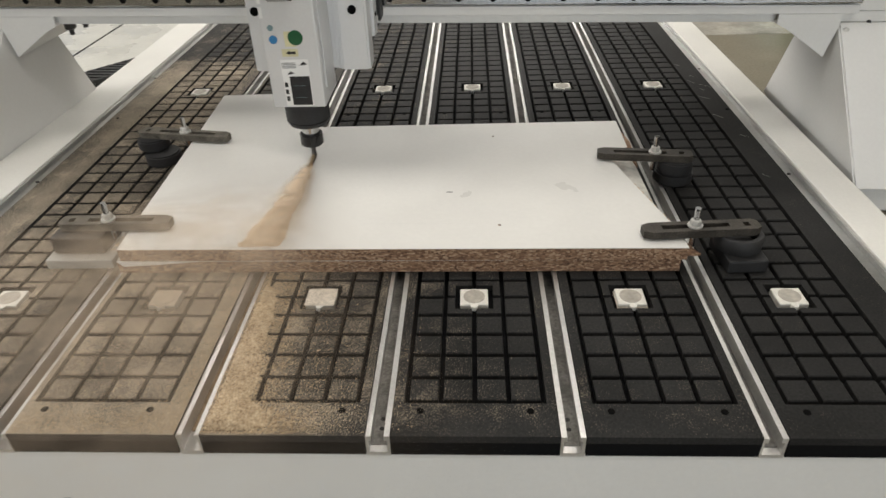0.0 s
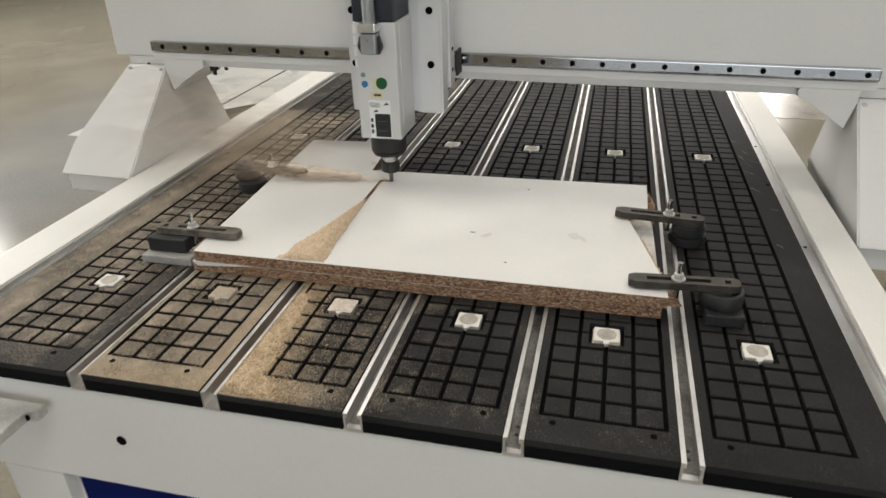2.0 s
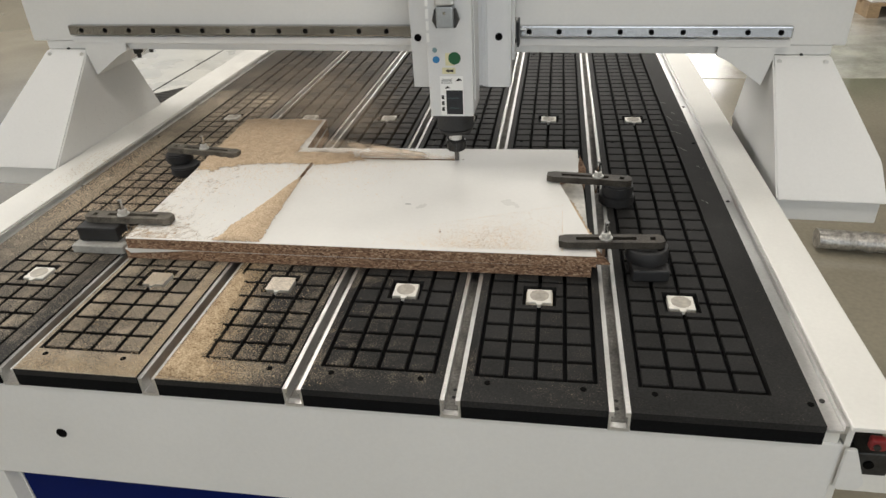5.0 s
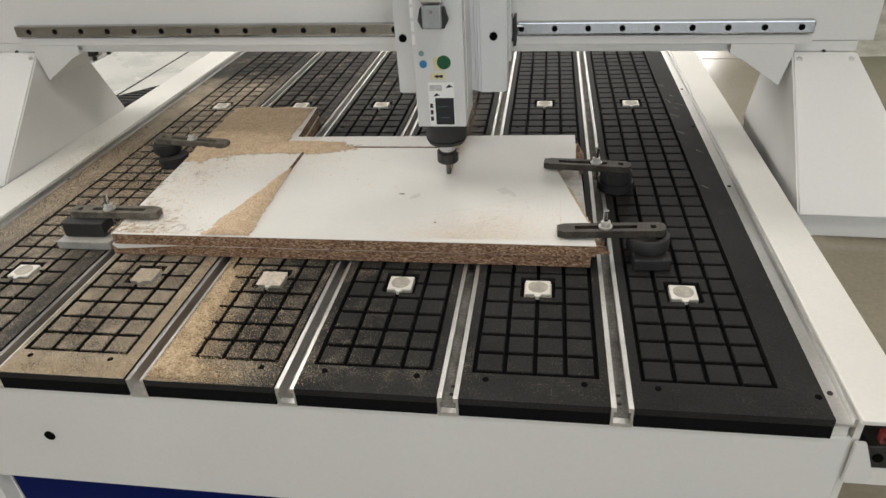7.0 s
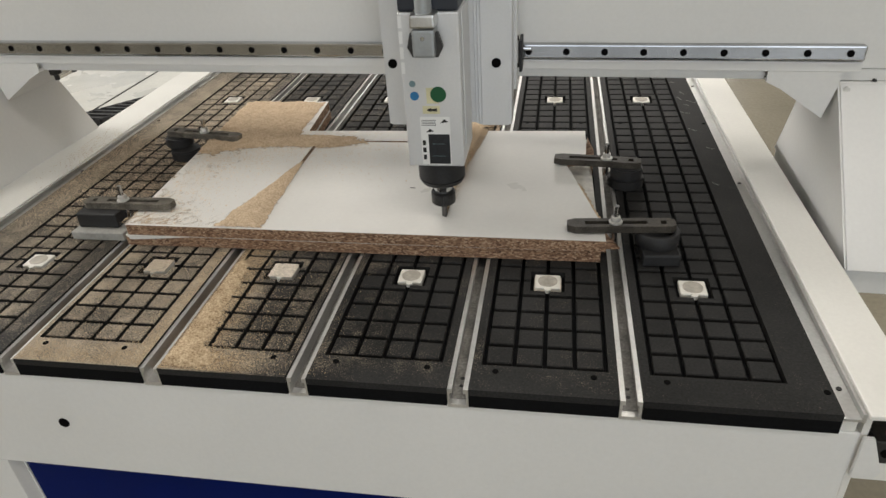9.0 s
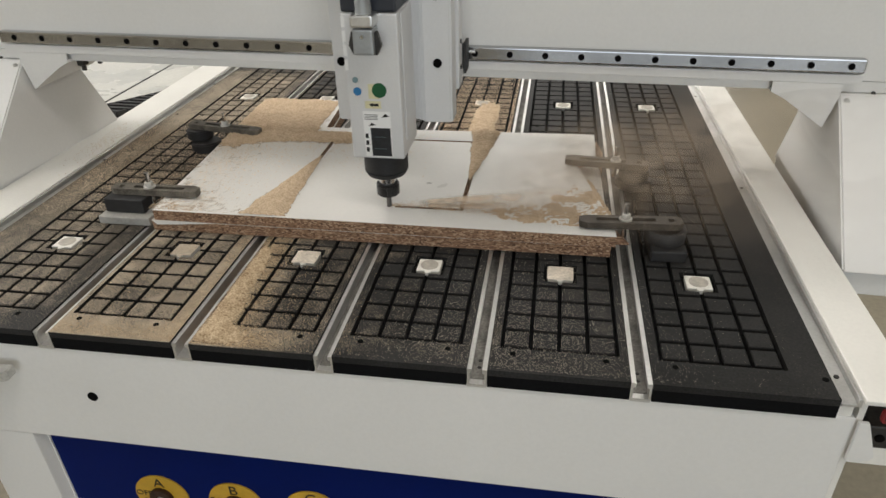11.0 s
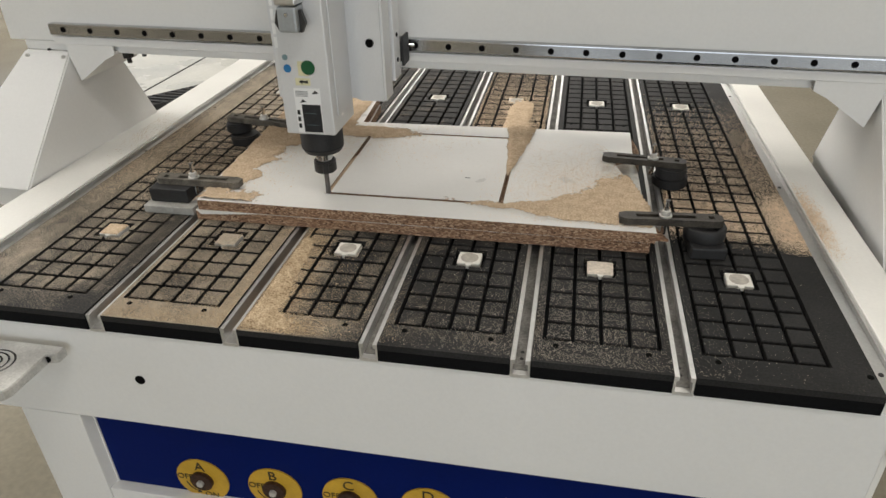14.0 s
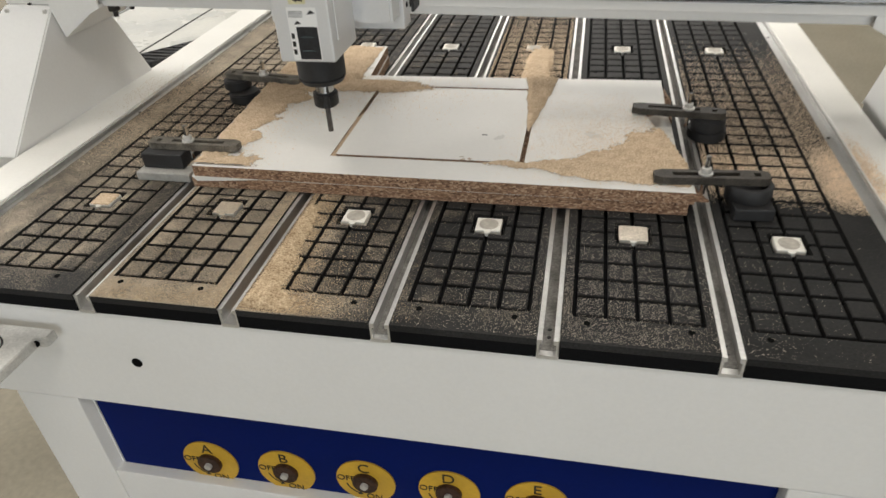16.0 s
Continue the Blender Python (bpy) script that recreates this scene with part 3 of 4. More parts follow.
Y = GATE
part("beam", box(XC - 0.965, XC + 0.955, Y + 0.012, Y + 0.26, 1.042, 1.46, 0.003), WHITE, gantry)
part("beam_lip", box(XC - 0.845, XC + 0.845, Y + 0.002, Y + 0.0115, 1.039, 1.056, 0.002), WHITE, gantry)
part("beam_foot", box(XC - 0.93, XC + 0.93, Y + 0.014, Y + 0.24, 1.022, 1.0415, 0.001), WHITE, gantry)
rail = part("linear_rail", box(XC - 0.842, XC + 0.842, Y - 0.006, Y + 0.0115, 1.060, 1.084, 0.0025), RAIL_STEEL, gantry, "ground steel linear guide rail")
n = 26
for k in range(n):
    part("rail_bolt", cyl((0.7985 - 0.065 * k, Y - 0.0062, 1.072), 0.0058, 0.002, "y", 14), HOLE, rail)
for s in (1, -1):
    xi, xt, xb = XC + s * 0.815, XC + s * 0.930, XC + s * 1.020
    pts = [(xi, Y + 0.004, 1.021), (xt, Y + 0.004, 1.021), (xi, Y + 0.14, 1.021), (xt, Y + 0.14, 1.021),
           (xb - s * 0.005, Y - 0.162, 0.855), (xb - s * 0.005, Y + 0.23, 0.855),
           (xi, Y - 0.225, 0.792), (xb, Y - 0.225, 0.792), (xi, Y + 0.262, 0.792), (xb, Y + 0.262, 0.792)]
    leg = part("gantry_leg", hull(pts, 0.003), WHITE, gantry)
    a, b = sorted((xi + s * 0.004, xb - s * 0.006))
    part("leg_foot", box(a, b, Y - 0.208, Y + 0.26, 0.742, 0.791, 0.003), WHITE, gantry)
    a, b = sorted((XC + s * 0.795 if s < 0 else 0.7615, xi + s * 0.03))
    part("rail_truck", box(a, b, Y - 0.15, Y + 0.20, 0.726, 0.7415, 0.002), DARK_STEEL, gantry, "dark bearing truck on the guide rail")
    for bx in (xi + s * 0.012, xt - s * 0.012):
        part("bolt", cyl((bx, Y - 0.004, 1.011), 0.0058, 0.007, "y", 6, bevel=0.001), ZINC, leg)
    part("seam_bolt", cyl(((xi + xt) / 2, Y + 0.012, 1.0225), 0.0032, 0.006, "y", 10), DARK_STEEL, leg)
    tri = prism([(XC + s * 0.70, 1.040), (XC + s * 0.70, 1.022), (XC + s * 0.725, 1.010), (XC + s * 0.800, 0.960), (XC + s * 0.8145, 1.018), (XC + s * 0.8145, 1.040)], Y - 0.002, Y + 0.0015, "y")
    part("gusset_plate", tri, WHITE, gantry)
    und = prism([(XC + s * 0.70, 1.022), (XC + s * 0.725, 1.010), (XC + s * 0.800, 0.960), (XC + s * 0.80, 0.968), (XC + s * 0.727, 1.0175), (XC + s * 0.70, 1.028)], Y + 0.0016, Y + 0.20, "y")
    part("gusset_return", und, WHITE, gantry)
    for k in range(3 if s < 0 else 0):
        yk = Y + 0.030 + 0.055 * k
        nutb = box(XC + s * 0.690 - 0.008, XC + s * 0.690 + 0.008, yk - 0.010, yk + 0.010, 1.008, 1.0215, 0.002, seg=1)
        cyl((XC + s * 0.690, yk, 1.003), 0.005, 0.012, seg=12, bm=nutb)
        part("cap_screw", nutb, DARK_STEEL, gantry, "dark cap screw under the bridge")

# drag chain that hangs from the bridge's foot and sags towards the back
drop = math.atan(0.183)
chain = part("cable_chain", box(-1.125, -0.995, Y + 0.20, Y + 0.262, 0.735, 0.7410, 0.002), DARK_STEEL, gantry, "black plastic cable drag chain")
for k in range(14):
    lk = bmesh.new()
    for xx in (-1.118, -1.003):
        box(xx - 0.005, xx + 0.005, -0.026, 0.026, -0.058, 0.0, 0.006, bm=lk, seg=2)
    box(-1.112, -1.009, -0.014, 0.010, -0.0075, -0.0015, bm=lk)
    box(-1.112, -1.009, -0.014, 0.010, -0.056, -0.050, bm=lk)
    link = part("link", lk, RUBBER, chain)
    link.matrix_basis = pose(0, Y + 0.285 + 0.054 * k, 0.768 - 0.183 * 0.054 * k, -math.degrees(drop))
    if k % 2 == 0:
        at = Matrix.Translation((0, Y + 0.285 + 0.054 * k, 0.768 - 0.183 * 0.054 * k)) @ pose(0, 0, 0, -math.degrees(drop))
        eye = part("link_eye", cyl((-0.9975, 0, -0.029), 0.0085, 0.001, "x", 16), PORT_WHITE, chain, "pale eye of a chain link")
        eye.matrix_basis = at

# cross carriage on the beam
carriage = thing("cross_carriage", (0, 0, 0), "aluminium cross carriage riding on the gantry rail", "carriage")
part("carriage_plate", box(BIT_X - 0.090, BIT_X + 0.117, BIT_Y + 0.102, BIT_Y + 0.145, 1.030, 1.46, 0.002), ALU_BODY, carriage)
part("carriage_block", box(BIT_X - 0.09, BIT_X + 0.118, BIT_Y + 0.1455, Y - 0.0125, 1.054, 1.092, 0.002), DARK_STEEL, carriage)
part("wiper", box(BIT_X + 0.1185, BIT_X + 0.1235, BIT_Y + 0.146, Y - 0.0125, 1.046, 1.100, 0.001), RUBBER, carriage)
part("grease_nipple", cyl((BIT_X + 0.130, Y - 0.025, 1.078), 0.0028, 0.014, "x", 10), STEEL, carriage)
for zz in (1.065, 1.11):
    part("cap_screw", cyl((BIT_X + 0.1175, BIT_Y + 0.122, zz), 0.004, 0.002, "x", 12), HOLE, carriage)

# spindle head, which rides up and down on the carriage
head = thing("spindle_head", (0, 0, 0), "square aluminium router spindle on its lifting plate", "spindle")
bx, by = BIT_X, BIT_Y
pl = prism([(bx - 0.094, by + 0.048), (bx - 0.094, by + 0.10), (bx + 0.112, by + 0.10), (bx + 0.112, by + 0.048), (bx + 0.060, by + 0.048), (bx + 0.056, by + 0.060), (bx - 0.050, by + 0.060), (bx - 0.054, by + 0.048)], 0.988, 1.46)
bmesh.ops.bevel(pl, geom=[e for e in pl.edges if abs(e.verts[0].co.z - e.verts[1].co.z) > 0.1], offset=0.004, segments=2, affect="EDGES")
plate = part("lifting_plate", pl, ALU_BODY, head, "ribbed aluminium lifting plate", True)
for hx in (bx - 0.079, bx + 0.088):
    for hz in (1.0915, 1.20):
        part("plate_bolt", cyl((hx, by + 0.0475, hz), 0.0075, 0.003, "y", 18), HOLE, plate)
body = part("spindle_body", box(bx - 0.043, bx + 0.045, by - 0.050, by + 0.0595, 0.957, 1.192, 0.003), ALU_BODY, head)
part("body_fin", box(bx + 0.0452, bx + 0.0475, by - 0.030, by + 0.04, 0.985, 1.19, 0.001), ALU_BODY, body)
fan = part("fan_cover", box(bx - 0.042, bx + 0.044, by - 0.049, by + 0.055, 1.1925, 1.40, 0.004), NAVY, head, "dark fan cover")
nose = cyl((bx, by, 0.9375), 0.0385, 0.039, seg=40, bevel=0.003)
cyl((bx, by, 0.9140), 0.034, 0.008, seg=40, r2=0.0384, bm=nose)
part("nose", nose, RUBBER, head, "black bearing nose", True)
part("shaft", cyl((bx, by, 0.900), 0.0155, 0.022, seg=24), STEEL, head)
nut = cyl((bx, by, 0.8795), 0.0205, 0.024, seg=24, bevel=0.0025)
for k in range(8):
    a = k * math.pi / 4
    box(-0.003, 0.003, -0.0015, 0.0015, -0.008, 0.008, bm=nut)
    nut.verts.ensure_lookup_table()
    vs = nut.verts[-8:]
    bmesh.ops.transform(nut, verts=vs, matrix=Matrix.Translation((bx + 0.0205 * math.cos(a), by + 0.0205 * math.sin(a), 0.8795)) @ Matrix.Rotation(a + math.pi / 2, 4, "Z"))
part("collet_nut", nut, DARK_STEEL, head, "blackened collet nut", True)
cut = cyl((bx, by, 0.846), 0.0046, 0.052, seg=14)
for k in range(9):
    a = k * 0.7
    cyl((bx + 0.0018 * math.cos(a), by + 0.0018 * math.sin(a), 0.822 + k * 0.003), 0.0030, 0.003, seg=8, bm=cut)
part("cutter", cut, CUTTER, head, "slim dark steel end mill")
fy = by - 0.0502
# stickers and the rating plate on the spindle's front
part("tape_patch", box(bx - 0.008, bx + 0.010, fy - 0.0004, fy, 1.060, 1.084), TAPE, body, "yellowed clear tape")
part("green_dot", cyl((bx + 0.010, fy - 0.0007, 1.0740), 0.0120, 0.0006, "y", 28), GREEN, body, "round green sticker")
part("blue_dot", cyl((bx - 0.026, fy - 0.0004, 1.0715), 0.0068, 0.0006, "y", 24), BLUE_ST, body, "round blue sticker")
part("grey_dot", cyl((bx - 0.028, fy - 0.0004, 1.090), 0.0048, 0.0006, "y", 24), GREY_ST, body, "round grey-green sticker")
ar = part("arrow_sticker", box(bx - 0.015, bx + 0.011, fy - 0.0005, fy, 1.044, 1.056), TAPE, body, "yellow direction sticker with black arrow")
am = prism([(bx - 0.009, 1.050), (bx - 0.002, 1.0535), (bx - 0.002, 1.0515), (bx + 0.007, 1.0525), (bx + 0.007, 1.0475), (bx - 0.002, 1.0485), (bx - 0.002, 1.0465)], fy - 0.001, fy - 0.0006, "y")
part("arrow_mark", am, INK, ar)
lab = part("rating_plate", box(bx - 0.0205, bx + 0.0255, fy - 0.0004, fy, 0.9605, 1.0390), PAPER, body, "printed rating plate with a dark field")
part("dark_field", box(bx - 0.009, bx + 0.0240, fy - 0.0008, fy - 0.0005, 0.9620, 1.0110), SCREEN, lab)
for k in range(4):
    part("print_bar", box(bx - 0.018, bx + 0.004, fy - 0.0008, fy - 0.0005, 1.0330 - 0.0026 * k, 1.0338 - 0.0026 * k), INK, lab)
for k in range(3):
    part("print_bar", box(bx - 0.0185, bx - 0.0135, fy - 0.0008, fy - 0.0005, 0.9690 + 0.012 * k, 0.9770 + 0.012 * k), INK, lab)
for cx2, cz2, r2 in ((bx - 0.006, 1.0140, 0.0060), (bx + 0.017, 1.0290, 0.0065)):
    part("warning_mark", prism([(cx2 - r2, cz2), (cx2 + r2, cz2 + r2 * 0.3), (cx2, cz2 + r2)], fy - 0.0009, fy - 0.0005, "y"), INK, lab)
for k in (1, 4):
    part("pale_bar", box(bx - 0.004, bx + 0.016, fy - 0.0011, fy - 0.0009, 0.9680 + 0.0068 * k, 0.9684 + 0.0068 * k), GREY_ST, lab)
for k in range(4):
    part("edge_label", box(bx - 0.0425, bx - 0.037, fy - 0.0004, fy, 1.105 + 0.022 * k, 1.122 + 0.022 * k), PAPER, body)
# power connector
con = part("power_connector", box(bx - 0.017, bx + 0.015, fy - 0.034, fy, 1.137, 1.176, 0.004), GREY_METAL, head, "grey cast metal power connector")
part("connector_hood", box(bx - 0.0185, bx + 0.0165, fy - 0.036, fy + 0.002, 1.178, 1.196, 0.003), ALU, con)
part("cable_gland", cyl((bx - 0.001, fy - 0.017, 1.225), 0.012, 0.06, seg=20), GREY_METAL, con)
part("connector_screw", cyl((bx - 0.001, fy - 0.035, 1.165), 0.003, 0.003, "y", 10), STEEL, con)
part("latch", prism([(bx - 0.026, 1.150), (bx - 0.021, 1.170), (bx + 0.019, 1.170), (bx + 0.025, 1.150), (bx + 0.018, 1.136), (bx - 0.019, 1.136)], fy - 0.024, fy - 0.016, "y"), DARK_STEEL, con)

# ---------------------------------------------------------------- the boards being cut
ZT = 0.842
CX0, CX1, CY0, CY1 = BIT_X, BIT_X + 0.329, BIT_Y - 0.245, BIT_Y + 0.077      # path of the cutter
HW = 0.0042                                                                   # half its width


def board(name, outline, z0, z1, label, groove=False):
    th = thing(name, (0, 0, 0), label, "board", "stacked boards")
    if not groove:
        part("core", prism(outline, z0, z1 - 0.0008), CHIPBOARD, th)
        part("laminate", prism(outline, z1 - 0.0008, z1), OLD_LAMINATE, th)
        return th
    zc = z1 - 0.016
    part("core", prism(outline, z0, zc), CHIPBOARD, th)
    a0, a1, b0, b1 = CX0 - HW, CX1 + HW, CY0 - HW, CY1 + HW
    i0, i1, j0, j1 = CX0 + HW, CX1 - HW, CY0 + HW, CY1 - HW
    for nm, lo, hi, mat in (("upper_core", zc, z1 - 0.0008, CHIPBOARD), ("laminate", z1 - 0.0008, z1, LAMINATE)):
        bm = bmesh.new()
        o = outline
        # front strip, back strip with its tongue, two side strips round the cut
        prism([o[0], o[1], (o[1][0] - 0.003, b0), (o[0][0] - 0.004, b0)], lo, hi, bm=bm)
        prism([(o[0][0] - 0.004, b0), (a0, b0), (a0, b1), (o[-1][0] + 0.012, b1)], lo, hi, bm=bm)
        prism([(a1, b0), (o[1][0] - 0.003, b0), o[2], o[3], o[4], o[5], (o[6][0], b1), (a1, b1)], lo, hi, bm=bm)
        prism([(o[-1][0] + 0.012, b1), (o[6][0], b1), o[6], o[7], o[8], o[9]], lo, hi, bm=bm)
        part(nm, bm, mat, th)
        part("offcut_" + nm, box(i0, i1, j0, j1, lo, hi), mat, th)
    return th


UP = [(-0.419, 0.312), (0.415, 0.308), (0.404, 0.388), (0.352, 0.600), (0.360, 0.628), (0.392, 0.645), (0.393, 0.766), (-0.224, 0.755), (-0.238, 0.950), (-0.450, 0.941)]
board("upper_board", UP, 0.8215, ZT, "white melamine chipboard panel being cut by the router", True)
LOW = [(-0.426, 0.3125), (0.408, 0.3110), (0.400, 0.770), (-0.220, 0.750), (-0.235, 0.945), (-0.452, 0.935)]
low = board("lower_board", LOW, 0.8002, 0.8205, "second white chipboard panel lying on the bed")
part("splinter", prism([(0.34, 0.311), (0.438, 0.320), (0.424, 0.352), (0.405, 0.40)], 0.8207, 0.8235), CHIPBOARD, low, "torn chipboard splinter")
part("lifted_laminate", prism([(-0.424, 0.8215), (-0.30, 0.8212), (-0.36, 0.8165), (-0.415, 0.8130)], 0.3095, 0.3122, "y"), LAMINATE, low, "lifted splinter of white laminate")
part("torn_edge", prism([(0.404, 0.60), (0.410, 0.70), (0.399, 0.769), (0.392, 0.70)], 0.8207, 0.826), CHIPBOARD, low)
part("scratch_mark", box(0.065, 0.075, 0.478, 0.480, ZT, ZT + 0.0004), INK, bpy.data.objects["upper_board"])

# ---------------------------------------------------------------- clamps


def clamp(at, tip, wide, kind, steel, label, shift=(0.0, 0.0)):
    """A slotted strap over the board at `tip`, its bolt at `at`, on packing of one of three kinds."""
    ax, ay = at
    d = Vector((tip[0] - ax, tip[1] - ay, 0))
    ang = math.degrees(math.atan2(d.y, d.x))
    c = thing("strap_clamp", pose(ax, ay, ZB, 0, 0, ang), label, "clamp", "hold-down clamps")
    L = d.length
    z = ZT - ZB + 0.003
    back, hw, top = -wide, 0.0140, z + 0.012
    strap = bmesh.new()
    for s in (-1, 1):
        prism([(back, s * 0.0052), (L, s * 0.0052), (L, s * hw * 0.62), (L - 0.012, s * hw), (back + 0.008, s * hw), (back, s * hw * 0.62)], z, top, bm=strap)
    # solid between the slot and the small end hole, and at both ends
    for a, b in ((back, back + 0.014), (back + 0.023, back + 0.044), (L - 0.028, L)):
        box(a, b, -0.0051, 0.0051, z, top, bm=strap)
    part("strap", strap, steel, c)
    part("bolt", cyl((0, 0, z + 0.010), 0.0042, 0.064, seg=12), STEEL, c, "threaded bright steel bolt")
    part("washer", cyl((0, 0, top + 0.0013), 0.0110, 0.0024, seg=20), ZINC, c)
    part("nut", cyl((0, 0, top + 0.0068), 0.0080, 0.0085, seg=6, bevel=0.0008), ZINC, c, "bright steel nut")
    if kind == "cup":
        bxp, low_h = back + 0.026, 0.021
        part("packing_base", box(bxp - 0.031, bxp + 0.027, 0.030 - 0.062, 0.044, 0.0005, low_h, 0.003), RUBBER, c, "square black rubber pad")
        cup = bmesh.new()
        rings = []
        for r, h in ((0.0335, low_h + 0.0005), (0.0345, low_h + 0.006), (0.0345, z - 0.003), (0.0325, z - 0.0006), (0.026, z - 0.0006), (0.0245, z - 0.004), (0.0235, low_h + 0.008), (0.0, low_h + 0.008)):
            rings.append([cup.verts.new((bxp + r * math.cos(q * math.pi / 18), r * math.sin(q * math.pi / 18), h)) for q in range(36)] if r else [cup.verts.new((bxp, 0, h))])
        for p, q in zip(rings, rings[1:]):
            for m in range(36):
                cup.faces.new((p[m], p[(m + 1) % 36], q[(m + 1) % 36], q[m]) if len(q) > 1 else (p[m], p[(m + 1) % 36], q[0]))
        cup.faces.new(list(reversed(rings[0])))
        part("packing_cup", cup, RUBBER, c, "round hollow rubber cup", True)
    elif kind == "discs":
        bxp, low_h = back + 0.030, 0.022
        part("packing_disc", cyl((bxp + shift[0], shift[1], low_h / 2 + 0.0004), 0.034, low_h, seg=36, bevel=0.003), RUBBER, c, "low round rubber puck", True)
        part("packing_disc", cyl((bxp - 0.004, -0.004, (low_h + z) / 2 + 0.0004), 0.030, z - low_h - 0.001, seg=36, bevel=0.003), RUBBER, c, "upper round rubber puck", True)
    else:
        bxp = back + 0.040
        part("packing_plate", box(bxp - 0.052, bxp + 0.052, -0.052, 0.030, 0.0005, z * 0.36, 0.002), GREY_BLOCK, c, "grey plastic packing plate")
        part("packing_block", box(bxp - 0.045, bxp + 0.035, -0.034, 0.028, z * 0.36 + 0.0005, z - 0.0005, 0.003), RUBBER, c)
    return c


clamp((0.430, 0.343), (0.354, 0.338), 0.094, "cup", WORN_STEEL, "brown-black slotted strap clamp on a round rubber cup")
clamp((0.428, 0.590), (0.330, 0.600), 0.064, "discs", WORN_STEEL, "brown-black slotted strap clamp on stacked rubber pucks", (-0.004, -0.010))
clamp((-0.455, 0.374), (-0.357, 0.374), 0.076, "block", DUSTY_STEEL, "dust-covered slotted strap clamp on a dark block and grey plate")
clamp((-0.452, 0.705), (-0.362, 0.690), 0.098, "discs", DUSTY_STEEL, "dust-covered slotted strap clamp on two round rubber pucks", (0.020, -0.018))

# ---------------------------------------------------------------- sawdust


def heap(name, label, base, x0, x1, y0, y1, height, step=0.0035, seed=0, rough=0.0016, mat=None):
    """A grainy heap whose height above `base` is height(x, y); only its raised part is built."""
    nx, ny = int((x1 - x0) / step), int((y1 - y0) / step)
    vs, idx, fs, cover = [], {}, [], []
    hs = {}
    for a in range(nx + 1):
        for b in range(ny + 1):
            x, y = x0 + a * step, y0 + b * step
            h = height(x, y)
            q = Vector((x * 160 + seed, y * 160, seed))
            h += rough * noise.noise(q) + rough * 0.9 * noise.noise(q * 0.23) + 0.0007 * noise.noise(q * 3)
            hs[a, b] = h
    for a in range(nx):
        for b in range(ny):
            four = [(a, b), (a + 1, b), (a + 1, b + 1), (a, b + 1)]
            if max(hs[k] for k in four) < -0.0016:
                continue
            f = []
            for k in four:
                if k not in idx:
                    idx[k] = len(vs)
                    vs.append((x0 + k[0] * step, y0 + k[1] * step, base + 0.0003 + max(hs[k], 0.0)))
                    cover.append(min(1.0, max(0.0, (hs[k] + 0.0018) / 0.0040)))
                f.append(idx[k])
            fs.append(f)
    me = bpy.data.meshes.new(name)
    me.from_pydata(vs, [], fs)
    me.attributes.new("cover", "FLOAT", "POINT").data.foreach_set("value", cover)
    me.materials.append(mat or HEAPED)
    for p in me.polygons:
        p.use_smooth = True
    ob = new(name, me)
    return tagged(ob, label, "sawdust", kind="stuff")


def flakes(name, label, count, place, size, mat, seed):
    """Loose chips: small tetrahedra at the places that place(rng) gives."""
    rng = random.Random(seed)
    vs, fs = [], []
    while len(fs) < count * 4:
        p = place(rng)
        if p is None:
            continue
        s = size * rng.uniform(0.5, 1.5)
        k = len(vs)
        for _ in range(4):
            vs.append((p[0] + rng.uniform(-s, s), p[1] + rng.uniform(-s, s), p[2] + rng.uniform(-s, s) * 0.6))
        fs += [(k, k + 1, k + 2), (k, k + 2, k + 3), (k, k + 3, k + 1), (k + 1, k + 3, k + 2)]
    me = bpy.data.meshes.new(name)
    me.from_pydata(vs, [], fs)
    me.materials.append(mat)
    return tagged(new(name, me), label, "sawdust", kind="stuff")


def ss(a, b, v):
    t = min(1.0, max(0.0, (v - a) / (b - a)))
    return t * t * (3 - 2 * t)


def wedge(x, y, tip, way, length, spread0, spread1):
    """1 in a fan that opens from tip along way, 0 outside."""
    u = (x - tip[0]) * way[0] + (y - tip[1]) * way[1]
    v = abs(-(x - tip[0]) * way[1] + (y - tip[1]) * way[0])
    if u < 0:
        return -1.0
    half = spread0 + (spread1 - spread0) * min(1, u / length)
    return min(1.0, (half - v) / max(half * 0.5, 0.006))


heap("sawdust_heap", "thick tan sawdust heap on the bed panel", ZB, -0.196, -0.05, 0.0, 0.33,
     lambda x, y: 0.0052 * ss(-0.199, -0.192, x) * ss(-0.128 - 0.13 * y, -0.168 - 0.05 * y, x) * ss(0.001, 0.015, y) * ss(0.33, 0.22, y) + 0.0042 * ss(-0.075, -0.150, x) * ss(0.060, 0.030, y) * ss(0.001, 0.014, y) * ss(-0.199, -0.192, x) - 0.0021, 0.0024, seed=3, rough=0.0019)
D_FIRST = heap("sawdust_wedge", "tan sawdust wedge beside the first cut", ZT, -0.30, -0.16, 0.3145, 0.60,
               lambda x, y: (0.0072 * min(1, wedge(x, y, (-0.181, 0.585), (-0.10, -0.995), 0.27, 0.002, 0.044)) * ss(0.311, 0.323, y) + 0.0002 - 0.0010 * ss(0.322, 0.312, y)) if wedge(x, y, (-0.181, 0.585), (-0.10, -0.995), 0.27, 0.002, 0.044) > -0.6 else -0.01, seed=5, rough=0.0020, mat=FINE_DUST)


